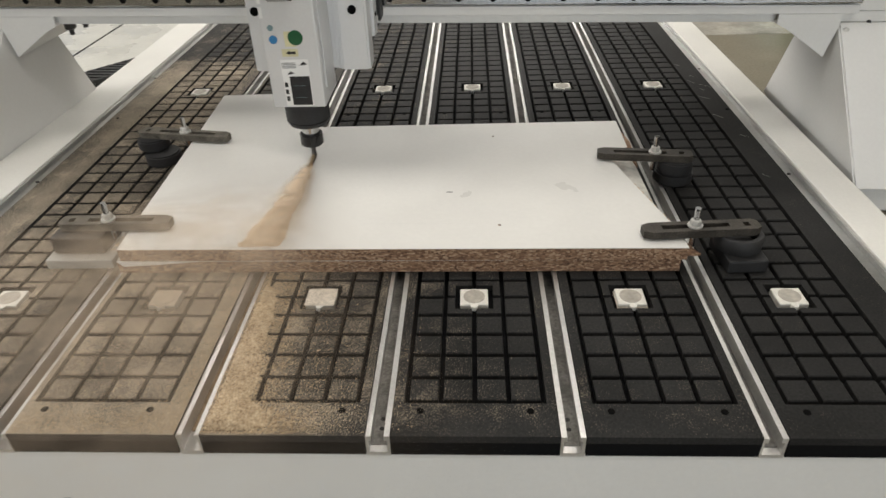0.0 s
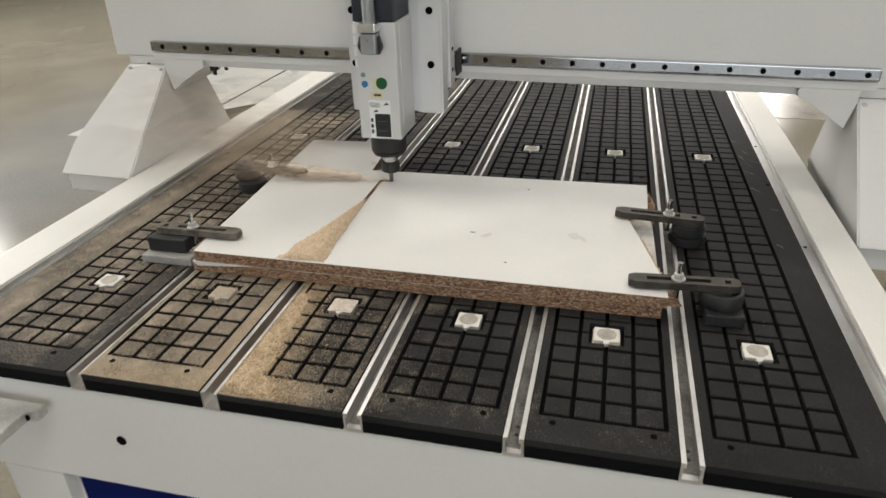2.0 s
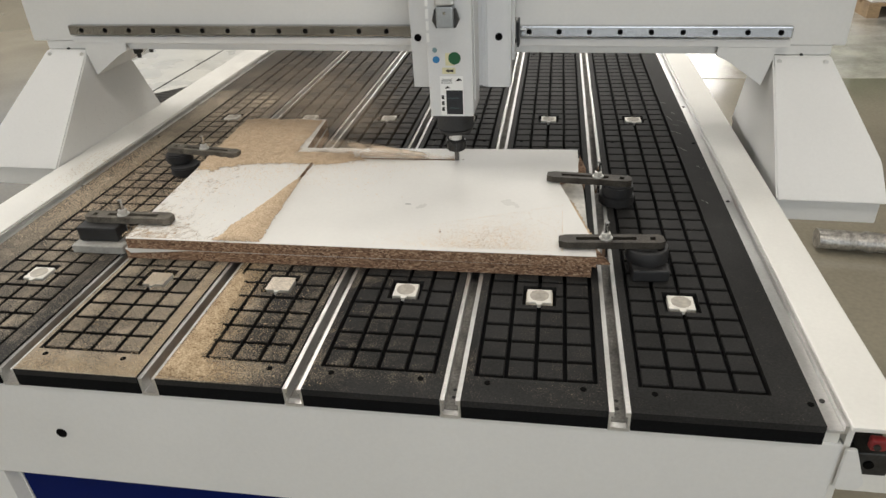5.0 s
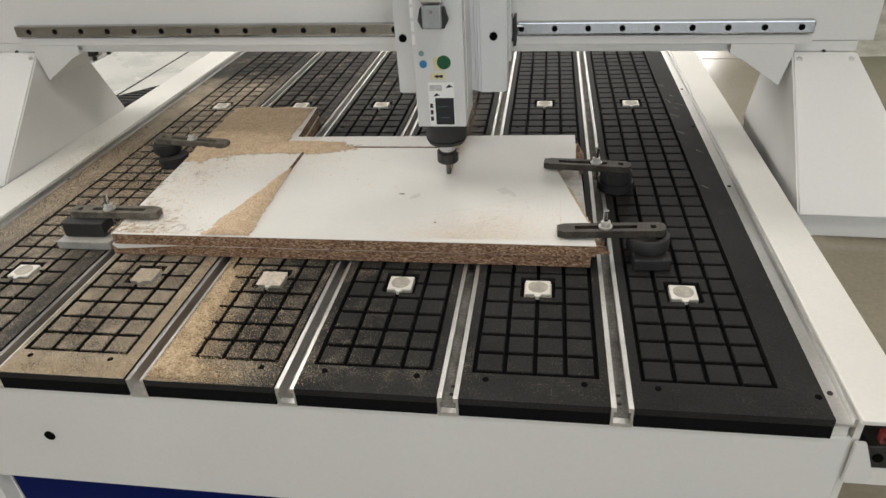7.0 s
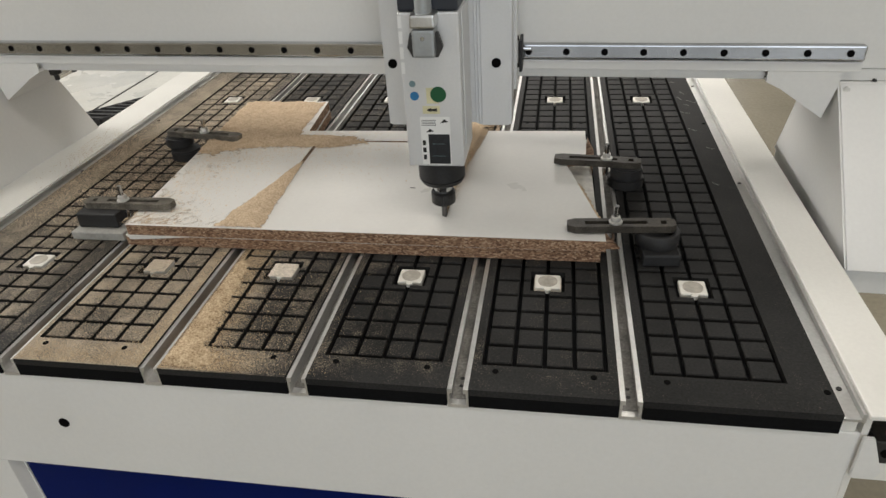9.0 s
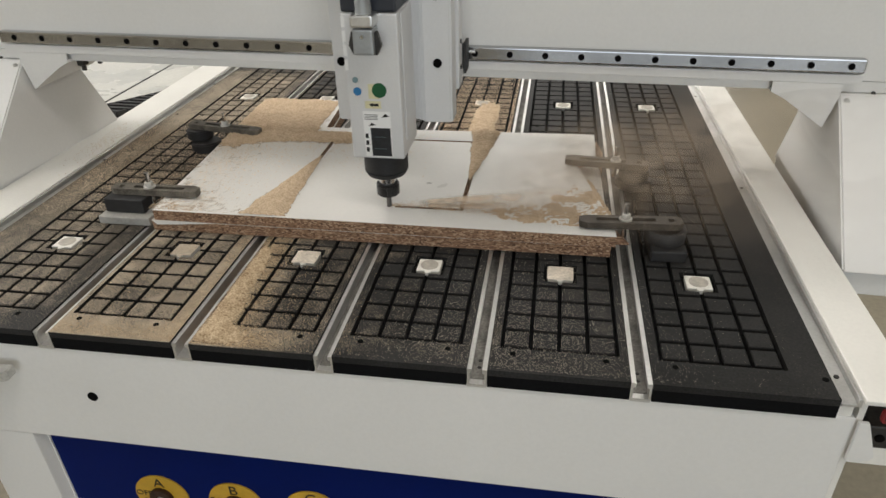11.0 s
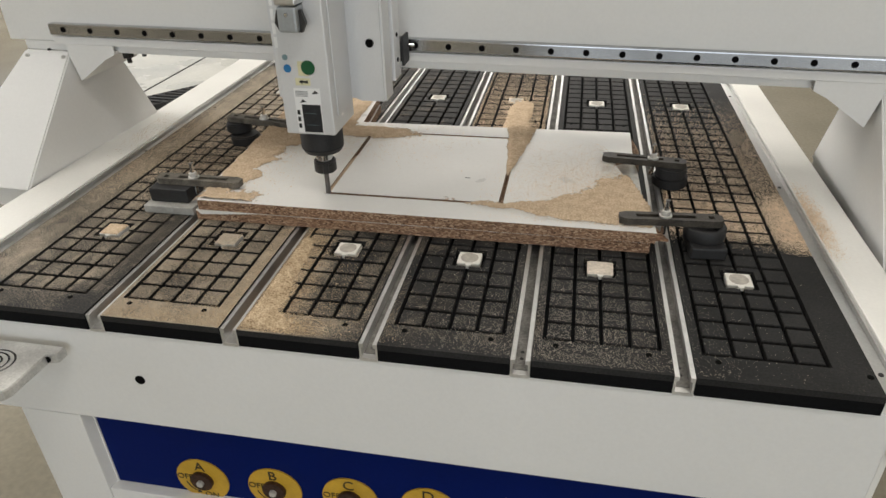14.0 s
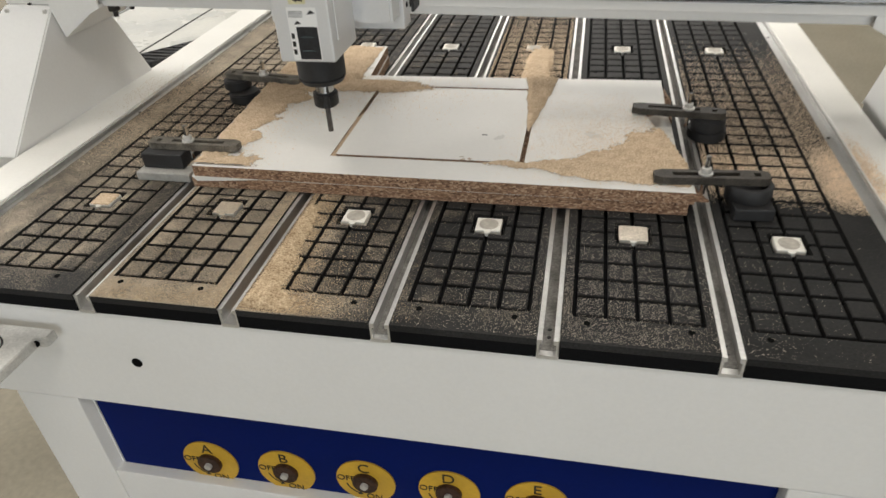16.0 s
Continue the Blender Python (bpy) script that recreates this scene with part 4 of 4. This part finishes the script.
def back_h(x, y):
    """A ridge along the second cut that runs out over the board's tongue."""
    ridge = ss(-0.01, -0.16, x) * ss(0.640 - 0.10 * ss(-0.28, -0.45, x), 0.700, y + 0.010) * ss(0.750, 0.705, y)
    tongue = ss(-0.215, -0.26, x) * ss(0.69, 0.72, y) * (0.92 - 0.15 * ss(0.80, 0.95, y))
    film = 0.36 * ss(-0.20, -0.36, x) * ss(0.50, 0.66, y)
    inside = (x > -0.449 + 0.03 * (0.94 - y) / 0.62) and (y < 0.752 or x < -0.240)
    return 0.0090 * max(ridge, tongue, film) - 0.0042 if inside else -0.01


D_BACK = heap("sawdust_drift", "tan sawdust drift over the board's corner", ZT, -0.452, 0.04, 0.50, 0.942, back_h, seed=9, rough=0.0024, mat=FINE_DUST)


def edge_h(x, y):
    """Dust left in a ragged band along the edge, with lobes towards the clean middle."""
    lobes = 0.030 * noise.noise(Vector((3.1, y * 26, 0.4))) + 0.012 * noise.noise(Vector((x * 60, y * 70, 1.7)))
    band = ss(-0.315 + 0.16 * (y - 0.55) + lobes, -0.352 + 0.16 * (y - 0.55) + lobes, x)
    front = ss(0.395 + lobes, 0.335 + lobes, y) * ss(-0.26, -0.34, x)
    return 0.0072 * max(band, front) - 0.0042 if x > -0.449 + 0.03 * (0.94 - y) / 0.62 else -0.01


D_EDGE = heap("sawdust_film", "thin ragged sawdust along the board's edge", ZT, -0.452, -0.20, 0.318, 0.70, edge_h, seed=12, rough=0.0026, mat=FINE_DUST)
D_FILM = heap("sawdust_film", "faint film of wood dust on the white board", ZT, -0.448, -0.185, 0.316, 0.64,
              lambda x, y: (-0.0018 + 0.0042 * (0.16 + 0.30 * ss(-0.20, -0.42, x) * (0.6 + 0.4 * noise.noise(Vector((x * 14, y * 14, 8.0)))) + 0.14 * ss(0.40, 0.33, y))) * 1.0 if -0.436 < x < -0.19 else -0.01, 0.006, seed=61, rough=0.0006, mat=FINE_DUST)
D_RIGHT = heap("sawdust_wedge", "tan sawdust wedge behind the second cut", ZT, 0.08, 0.23, 0.48, 0.764,
               lambda x, y: 0.006 * wedge(x, y, (0.146, 0.50), (0.03, 0.99), 0.25, 0.003, 0.036) - 0.0012, seed=15, mat=FINE_DUST)


def front_h(x, y):
    """A tail along the third cut that opens into a broad drift over the corner."""
    ragged = 0.020 * noise.noise(Vector((x * 22, y * 22, 5.2)))
    upper = 0.402 + 0.22 * ss(0.17, 0.40, x) + ragged
    lower = 0.356 - 0.044 * ss(0.04, 0.34, x) + 0.4 * ragged
    if x > 0.412 - 0.235 * max(0, y - 0.388):
        return -0.01
    return 0.0088 * ss(-0.10, 0.12, x) * ss(lower, lower + 0.03, y) * ss(upper, upper - 0.035 - 0.13 * ss(0.15, 0.40, x), y) - 0.0042


D_FRONT = heap("sawdust_drift", "broad sawdust drift over the board's far corner", ZT, -0.06, 0.42, 0.312, 0.70, front_h, seed=20, rough=0.0026, mat=FINE_DUST)
D_SPECK = flakes("sawdust_chips", "thin sandy scatter of sawdust on the white board", 9000,
                 lambda r: (lambda u, v: (min(0.385, 0.04 + 0.32 * u), 0.320 + 0.17 * min(1.0, v) * (0.25 + 0.75 * u), ZT + 0.0003))(min(1.0, max(0.0, r.gauss(0.62, 0.22))), abs(r.gauss(0, 0.45))), 0.0007, CHIP, 3)


def on_pad(x, y):
    """False over the milled grooves and the clamping tracks."""
    if min(abs(x - s) for s in SLOTS) < 0.0145:
        return False
    c = min((x - q for q in PX), key=abs)
    if abs(c) < 2 * PITCH + 0.003 and G0 < y < G0 + ROWS * PITCH:
        if (abs(c) + 0.0032) % PITCH < 0.0064 or (y - G0 + 0.0032) % PITCH < 0.0064:
            return False
    return True


def on_bed(label, count, x0, x1, y0, y1, weight, size, mat, seed):
    """Chips lying on the pads and rims, with a density that weight(x, y) gives."""
    def place(r):
        x, y = r.uniform(x0, x1), r.uniform(y0, y1)
        return (x, y, ZB + 0.0003) if r.random() < weight(x, y) and on_pad(x, y) else None
    return flakes("sawdust_chips", label, count, place, size, mat, seed)


D_FAR = on_bed("sawdust blown across the bed panel behind the boards", 36000, 0.02, 0.20, 0.77, 1.5,
               lambda x, y: min(1.0, 0.75 * ss(1.6, 0.85, y) + 0.6 * ss(0.06, 0.0, abs(x - 0.125)) * ss(1.15, 0.85, y)), 0.0012, CHIP, 31)
D_TAIL = heap("sawdust_heap", "dense sawdust streak on the bed behind the boards", ZB, 0.075, 0.190, 0.772, 1.24,
              lambda x, y: 0.0086 * ss(0.044, 0.018, abs(x - 0.126 - 0.02 * (y - 0.77))) * ss(1.20, 0.98, y) - 0.0042, seed=24, rough=0.0026, mat=FINE_DUST)
D_SIDE = on_bed("sawdust blown across the outer bed panel", 62000, 0.45, 0.675, 0.34, 1.20,
                lambda x, y: min(1.0, ss(0.12, 0.02, abs(y - 0.455 + 0.06 * (x - 0.55))) * (0.75 + 0.6 * ss(0.60, 0.67, x)) + 0.42 * ss(0.36, 0.46, y) * ss(1.20, 0.50, y)), 0.0010, CHIP, 32)
D_NEAR = on_bed("sawdust blown across the bed panel beside the clamps", 22000, -0.715, -0.45, 0.34, 1.1,
                lambda x, y: 0.9 * ss(0.34, 0.05, abs(y - 0.62)) ** 1.3, 0.0010, CHIP, 33)
on_bed("loose sawdust grains round the heap", 16000, -0.20, -0.03, 0.002, 0.31,
       lambda x, y: max(ss(-0.085 - 0.13 * y, -0.165, x), ss(-0.03, -0.13, x) * ss(0.07, 0.02, y)) ** 1.6, 0.0010, SAWDUST, 36)
on_bed("sawdust grains along the bed panel's edges", 9000, -0.42, -0.225, 0.002, 0.30,
       lambda x, y: min(1.0, 0.10 + 0.75 * ss(0.055, 0.01, y) + 0.6 * ss(-0.26, -0.23, x)), 0.0008, SAWDUST, 37)
flakes("sawdust_chips", "fine sawdust chips sprinkled on the bed", 5000,
       lambda r: (lambda x, y: (x, y, ZB + 0.0004) if on_pad(x, y) and x < 0.2 else None)(r.uniform(-0.42, 0.04) if r.random() < 0.25 else r.gauss(-0.15, 0.065), 0.004 + abs(r.gauss(0, 0.12))), 0.0009, SAWDUST, 8)
D_LATE = flakes("sawdust_chips", "fine pale chips sprinkled on the bed by the last cut", 14000,
                lambda r: (lambda x, y: (x, y, ZB + 0.0003) if on_pad(x, y) else None)(r.gauss(0.27, 0.11), 0.004 + abs(r.gauss(0.08, 0.13))), 0.0006, PALE_DUST, 9)
D_RAIL = flakes("sawdust_chips", "loose sawdust on the side rail and panel edge", 2500,
                lambda r: (r.uniform(-0.80, -0.62), r.gauss(0.72, 0.07), ZB + 0.0065), 0.0010, SAWDUST, 11)


def thin_out(label, count, x0, x1, y0, y1, weight, seed, z=ZT + 0.0003, size=0.0007):
    """Chips strewn with a density that weight(x, y) gives."""
    def place(r):
        x, y = r.uniform(x0, x1), r.uniform(y0, y1)
        return (x, y, z) if r.random() < weight(x, y) else None
    return flakes("sawdust_chips", label, count, place, size, CHIP, seed)


D_BACK_RIM = thin_out("fine chips thinning out from the sawdust drift", 6500, -0.44, 0.10, 0.40, 0.93,
                      lambda x, y: 0.0 if (x > -0.24 and y > 0.75) or x < -0.448 + 0.03 * (0.94 - y) / 0.62 else max(0.0, 1 - abs(y - 0.69) / 0.26) ** 2 * ss(0.12, -0.30, x), 41, size=0.0012)
D_LEFT_RIM = thin_out("fine chips strewn over the board's near edge", 2200, -0.41, -0.20, 0.32, 0.62, lambda x, y: ss(-0.20, -0.42, x) ** 1.5, 42, size=0.0012)
D_FRONT_RIM = thin_out("fine chips thinning out from the broad drift", 18000, -0.05, 0.39, 0.32, 0.70,
                       lambda x, y: 0.0 if x > 0.405 - 0.235 * max(0, y - 0.388) else ss(0.08, 0.36, x) * max(0.0, 1 - abs(y - 0.45) / 0.27) ** 1.2, 43, size=0.0009)
D_OUTER = thin_out("chips blown onto the white side rail", 5200, 0.700, 0.745, 0.30, 0.70, lambda x, y: ss(0.742, 0.702, x) ** 1.5 * max(0.0, 1 - abs(y - 0.47) / 0.17) ** 1.5, 44, 0.8066, 0.0010)
D_RIM = thin_out("thick chips caught against the edge strip", 7000, 0.628, 0.675, 0.34, 0.60, lambda x, y: ss(0.62, 0.67, x) * max(0.0, 1 - abs(y - 0.46) / 0.13), 45, ZB + 0.0004, 0.0012)


def core_spot(r):
    u = r.random() ** 1.2 * 0.26
    w = 0.003 + 0.11 * max(0, u - 0.03)
    return (r.gauss(0, w * 0.6), -u, abs(r.gauss(0, 0.003 + 0.07 * u)) + 0.0005)


def haze_layers(name, label, mat, length, grow, lift, count, seed):
    """Drifting dust: stacked, gently waving veils that spread out behind the cutter."""
    th = thing(name, (0, 0, 0), label, "dust cloud")
    for k in range(count):
        f = (k + 0.5) / count
        rows, vs, fs = 28, [], []
        for a in range(rows + 1):
            u = length * a / rows
            half = 0.01 + 1.7 * grow * u
            for c in range(13):
                x = half * (c / 6 - 1)
                z = 0.002 + lift * f * (u + 0.02) * (1 - 0.55 * (c / 6 - 1) ** 2) + 0.02 * u * noise.noise(Vector((x * 9, u * 9, k * 3.1 + seed)))
                vs.append((x, -u, max(0.0012 + 0.0004 * k, z)))
        for a in range(rows):
            for c in range(12):
                q = a * 13 + c
                fs.append((q, q + 1, q + 14, q + 13))
        me = bpy.data.meshes.new("veil")
        me.from_pydata(vs, [], fs)
        me.materials.append(mat)
        for p in me.polygons:
            p.use_smooth = True
        new("veil", me).parent = th
    return th


CORE = haze_layers("dust_jet", "dense jet of tan wood dust thrown out of the cut", THICK_HAZE, 0.36, 0.13, 0.16, 2, 2)
HAZE = haze_layers("dust_plume", "drifting plume of fine tan wood dust", THIN_HAZE, 0.95, 0.42, 0.30, 2, 7)
SPRAY = flakes("flying_chips", "fine tan chips flying behind the cutter", 5000, core_spot, 0.0006, AIR_DUST, 21)


def port_film(k, label, seed, mat):
    """A thin uneven cover of dust over the front suction port of panel k."""
    cx, cy = PX[k], G0 + PORTS[0] * PITCH
    return heap("sawdust_film", label, 0.8006, cx - 0.021, cx + 0.021, cy - 0.020, cy + 0.0195,
                lambda x, y: 0.0022 * ss(0.0205, 0.0165, abs(x - cx)) * ss(0.0200, 0.0160, abs(y - cy)) - 0.0004, 0.0021, seed, 0.0007, mat)


PORT_LATE = port_film(0, "sawdust cover settled over a white suction port", 51, FINE_DUST)
PORT_EARLY = port_film(2, "thin sawdust cover on a white suction port", 52, PALE_DUST)
PORT_THIRD = port_film(4, "sawdust cover blown over a white suction port", 53, PALE_DUST)

# uncut material in the cutter's path, in short slivers that fall to the floor of the cut
SLIVER = bpy.data.meshes.new("sliver")
bm = box(-HW, HW, -0.0062, 0.0062, -0.0010, 0.0)
bm.to_mesh(SLIVER)
bm.free()
SLIVER.materials.append(CHIPBOARD)
SLIVER.materials.append(LAMINATE)
for p in SLIVER.polygons:
    p.material_index = 1 if p.normal.z > 0.5 else 0
STEP = 0.0124

# ---------------------------------------------------------------- round the machine
hose = thing("foil_tube", (0, 0, 0), "grey foil-wrapped tube lying on the concrete floor", "tube")
tube = bmesh.new()
ring = []
for k in range(40):
    x = 1.38 + 0.03 * k
    r = 0.042 + 0.005 * noise.noise(Vector((k * 0.9, 3, 1)))
    ring.append([tube.verts.new((x, 1.86 - 0.10 * (x - 1.38) + r * math.cos(a), 0.045 + r * math.sin(a) * (0.9 + 0.12 * noise.noise(Vector((k * 0.7, a * 2, 0)))))) for a in [2 * math.pi * q / 14 for q in range(14)]])
for p, q in zip(ring, ring[1:]):
    for m in range(14):
        tube.faces.new((p[m], p[(m + 1) % 14], q[(m + 1) % 14], q[m]))
tube.faces.new(ring[0])
tube.faces.new(ring[-1])
part("wrap", tube, FOIL, hose, "", True)

crate = thing("pallet_load", (0, 0, 0), "pale boxed load on a raw wooden pallet", "pallet")
for k in range(5):
    part("deck_board", box(3.05, 4.4, 6.05 + 0.24 * k, 6.22 + 0.24 * k, 0.10, 0.122), PALLET, crate)
for k in range(3):
    part("bearer", box(3.05 + 0.6 * k, 3.15 + 0.6 * k, 6.05, 7.2, 0.0, 0.099), PALLET, crate)
part("load", box(3.08, 4.38, 6.1, 7.15, 0.1225, 0.24, 0.01), PAPER, crate, "pale wrapped boards")
part("cover", box(3.06, 4.39, 6.09, 7.16, 0.2405, 0.75, 0.01), GREEN_FLOOR, crate, "green cover sheet")

# ---------------------------------------------------------------- what moves
# seconds, travel of the gantry, travel of the carriage, lift of the spindle
TRAVEL = [
    (0.0, 0.000, 0.000, 0.0), (0.5, 0.047, 0.0, 0.0), (1.0, 0.072, 0.0, 0.0), (1.5, 0.077, 0.002, 0.0),
    (2.0, 0.077, 0.024, 0.0), (2.5, 0.077, 0.061, 0.0), (3.0, 0.077, 0.120, 0.0), (3.5, 0.077, 0.187, 0.0),
    (4.0, 0.077, 0.247, 0.0), (4.5, 0.077, 0.292, 0.0), (5.0, 0.077, 0.318, 0.0), (5.5, 0.072, 0.329, 0.0),
    (6.0, 0.046, 0.329, 0.0), (6.5, 0.006, 0.329, 0.0), (7.0, -0.050, 0.329, 0.0), (7.5, -0.116, 0.329, 0.0),
    (8.0, -0.177, 0.329, 0.0), (8.5, -0.219, 0.329, 0.0), (9.0, -0.242, 0.329, 0.0), (9.5, -0.245, 0.326, 0.0),
    (10.0, -0.245, 0.303, 0.0), (10.5, -0.245, 0.256, 0.0), (11.0, -0.245, 0.197, 0.0), (11.5, -0.245, 0.136, 0.0),
    (12.0, -0.245, 0.076, 0.0), (12.5, -0.245, 0.032, 0.0), (13.0, -0.245, 0.007, 0.0), (13.5, -0.245, 0.0, 0.001),
    (14.0, -0.245, 0.002, 0.021), (14.5, -0.245, 0.004, 0.050), (15.0, -0.245, 0.004, 0.066), (15.5, -0.245, 0.004, 0.068), (16.0, -0.245, 0.004, 0.068)]


def passes(x, y):
    """When the cutter reaches a place of its path (0 or less: already cut)."""
    if abs(x - CX0) < 1e-4 and y < BIT_Y + 0.0005:
        return -1
    best, when = 9, 0
    for (t0, g0, s0, _), (t1, g1, s1, _) in zip(TRAVEL, TRAVEL[1:]):
        for k in range(20):
            t = t0 + (t1 - t0) * k / 20
            g, s = g0 + (g1 - g0) * k / 20, s0 + (s1 - s0) * k / 20
            d = math.hypot(x - BIT_X - s, y - BIT_Y - g)
            if d < best - 1e-5:
                best, when = d, t
    return when


def sliver_places():
    out = []
    ny, nx = int((CY1 - CY0) / STEP), int((CX1 - CX0) / STEP)
    for k in range(ny + 1):
        y = CY0 + (k + 0.5) * (CY1 - CY0) / (ny + 1)
        out += [(CX0, y, 0), (CX1, y, 0)]
    for k in range(nx + 1):
        x = CX0 + (k + 0.5) * (CX1 - CX0) / (nx + 1)
        out += [(x, CY1, 90), (x, CY0, 90)]
    return out


def settle(ob, start, end, depth):
    """Dust that gathers: it comes up to its place as it piles up."""
    rows = [(0.0, pose(0, 0, -depth))]
    if start > 0:
        rows.append((start, pose(0, 0, -depth)))
    rows += [(start + (end - start) * 0.5, pose(0, 0, -depth * 0.35)), (end, pose(0, 0, 0)), (16.0, pose(0, 0, 0))]
    walk(ob, rows)


def motions():
    # the bridge stands slightly askew to the bed
    skew = Matrix.Translation((0, GATE, 1.05)) @ pose(0, 0, 0, 0, 0.6, -1.4) @ Matrix.Translation((0, -GATE, -1.05))
    walk(gantry, [(t, pose(0, g, 0) @ skew) for t, g, s, h in TRAVEL])
    walk(carriage, [(t, pose(s, g, 0)) for t, g, s, h in TRAVEL])
    walk(head, [(t, pose(s, g, h)) for t, g, s, h in TRAVEL])
    turn = {0.0: 0, 1.5: 0, 2.0: -84, 2.5: -104, 3.0: -96, 3.5: -90, 5.0: -90, 5.5: -120, 6.0: -165, 6.5: -180, 9.0: -180, 9.5: -210, 10.0: -255, 10.5: -270, 16.0: -270}
    keys = sorted(turn)
    rows = []
    for t, g, s, h in TRAVEL:
        a = float(np.interp(t, keys, [turn[k] for k in keys]))
        sink = float(np.interp(t, [0, 1.0, 1.5, 2.0, 12.5, 13.0, 16], [0, 0, -0.20, 0, 0, -0.30, -0.30]))
        rows.append((t, pose(BIT_X + s, BIT_Y + g, ZT + sink, 0, 0, a)))
    walk(CORE, rows)
    # the fine plume drifts away towards the back of the bed
    calm = [(t, Matrix.Translation((0, 0, float(np.interp(t, [0, 5.5, 6.5, 9.5, 10.5, 16], [0, 0, -0.40, -0.40, 0, 0])))) @ m
             @ pose(0, 0, 0, 0, 0, float(np.interp(t, [0, 1.5, 2.5, 5.0, 6.0, 10.0, 16], [-12, -16, -30, -34, 0, 17, 17])))) for t, m in rows]
    walk(HAZE, calm)
    walk(SPRAY, rows)
    for x, y, a in sliver_places():
        sl = new("cut_sliver", SLIVER)
        sl["label"], sl["category"], sl["group"] = "thin white-faced chipboard sliver in the cut", "offcut", "slivers of the cut"
        t = passes(x, y)
        down = pose(x, y, ZT - 0.0150, 0, 170, a)
        mid1, mid2 = pose(x, y, ZT - 0.004, 0, 60, a), pose(x, y, ZT - 0.010, 0, 120, a)
        if t <= 0:
            walk(sl, [(0.0, down), (16.0, down)])
            continue
        up = pose(x, y, ZT - 0.00005, 0, 0, a)
        rows = [(0.0, up)] + ([(t, up)] if t > 0.07 else []) + [(t + 0.1, mid1), (t + 0.2, mid2), (t + 0.3, down), (16.0, down)]
        walk(sl, rows)
    # the first wedge piles up, and is blown away again as the cutter comes back
    walk(D_FIRST, [(0.0, pose(0, 0, -0.004)), (1.0, pose(0, 0, 0)), (11.9, pose(0, 0, 0)), (12.3, pose(0, 0, -0.004)), (12.7, pose(0, 0, -0.010)), (16.0, pose(0, 0, -0.010))])
    settle(D_BACK, 1.8, 3.4, 0.011)
    settle(D_NEAR, 2.4, 5.0, 0.018)
    walk(D_FILM, [(0.0, pose(0, 0, -0.004)), (2.6, pose(0, 0, -0.004)), (4.2, pose(0, 0, 0)), (12.0, pose(0, 0, 0)), (12.7, pose(0, 0, -0.004)), (16.0, pose(0, 0, -0.004))])
    settle(D_EDGE, 11.9, 13.0, 0.008)
    settle(D_RIGHT, 7.4, 8.8, 0.010)
    settle(D_FRONT, 9.6, 12.6, 0.011)
    walk(D_SPECK, [(0.0, pose(0, 0, -0.004)), (2.6, pose(0, 0, -0.004)), (3.6, pose(0, 0, 0)), (7.1, pose(0, 0, 0)), (7.9, pose(0, 0, -0.004)), (16.0, pose(0, 0, -0.004))])
    settle(PORT_LATE, 12.0, 12.9, 0.006)
    settle(PORT_THIRD, 9.8, 11.2, 0.006)
    walk(PORT_EARLY, [(0.0, pose(0, 0, 0)), (11.6, pose(0, 0, 0)), (12.6, pose(0, 0, -0.006)), (16.0, pose(0, 0, -0.006))])
    settle(D_RIM, 10.2, 12.0, 0.02)
    settle(D_FAR, 6.6, 8.8, 0.018)
    settle(D_TAIL, 7.4, 9.2, 0.018)
    settle(D_SIDE, 10.2, 12.0, 0.018)
    settle(D_BACK_RIM, 1.8, 4.2, 0.004)
    settle(D_LEFT_RIM, 3.0, 6.0, 0.004)
    settle(D_FRONT_RIM, 9.6, 12.4, 0.004)
    settle(D_OUTER, 10.4, 12.0, 0.012)
    settle(D_LATE, 9.6, 11.2, 0.012)
    settle(D_RAIL, 3.0, 5.0, 0.02)


motions()
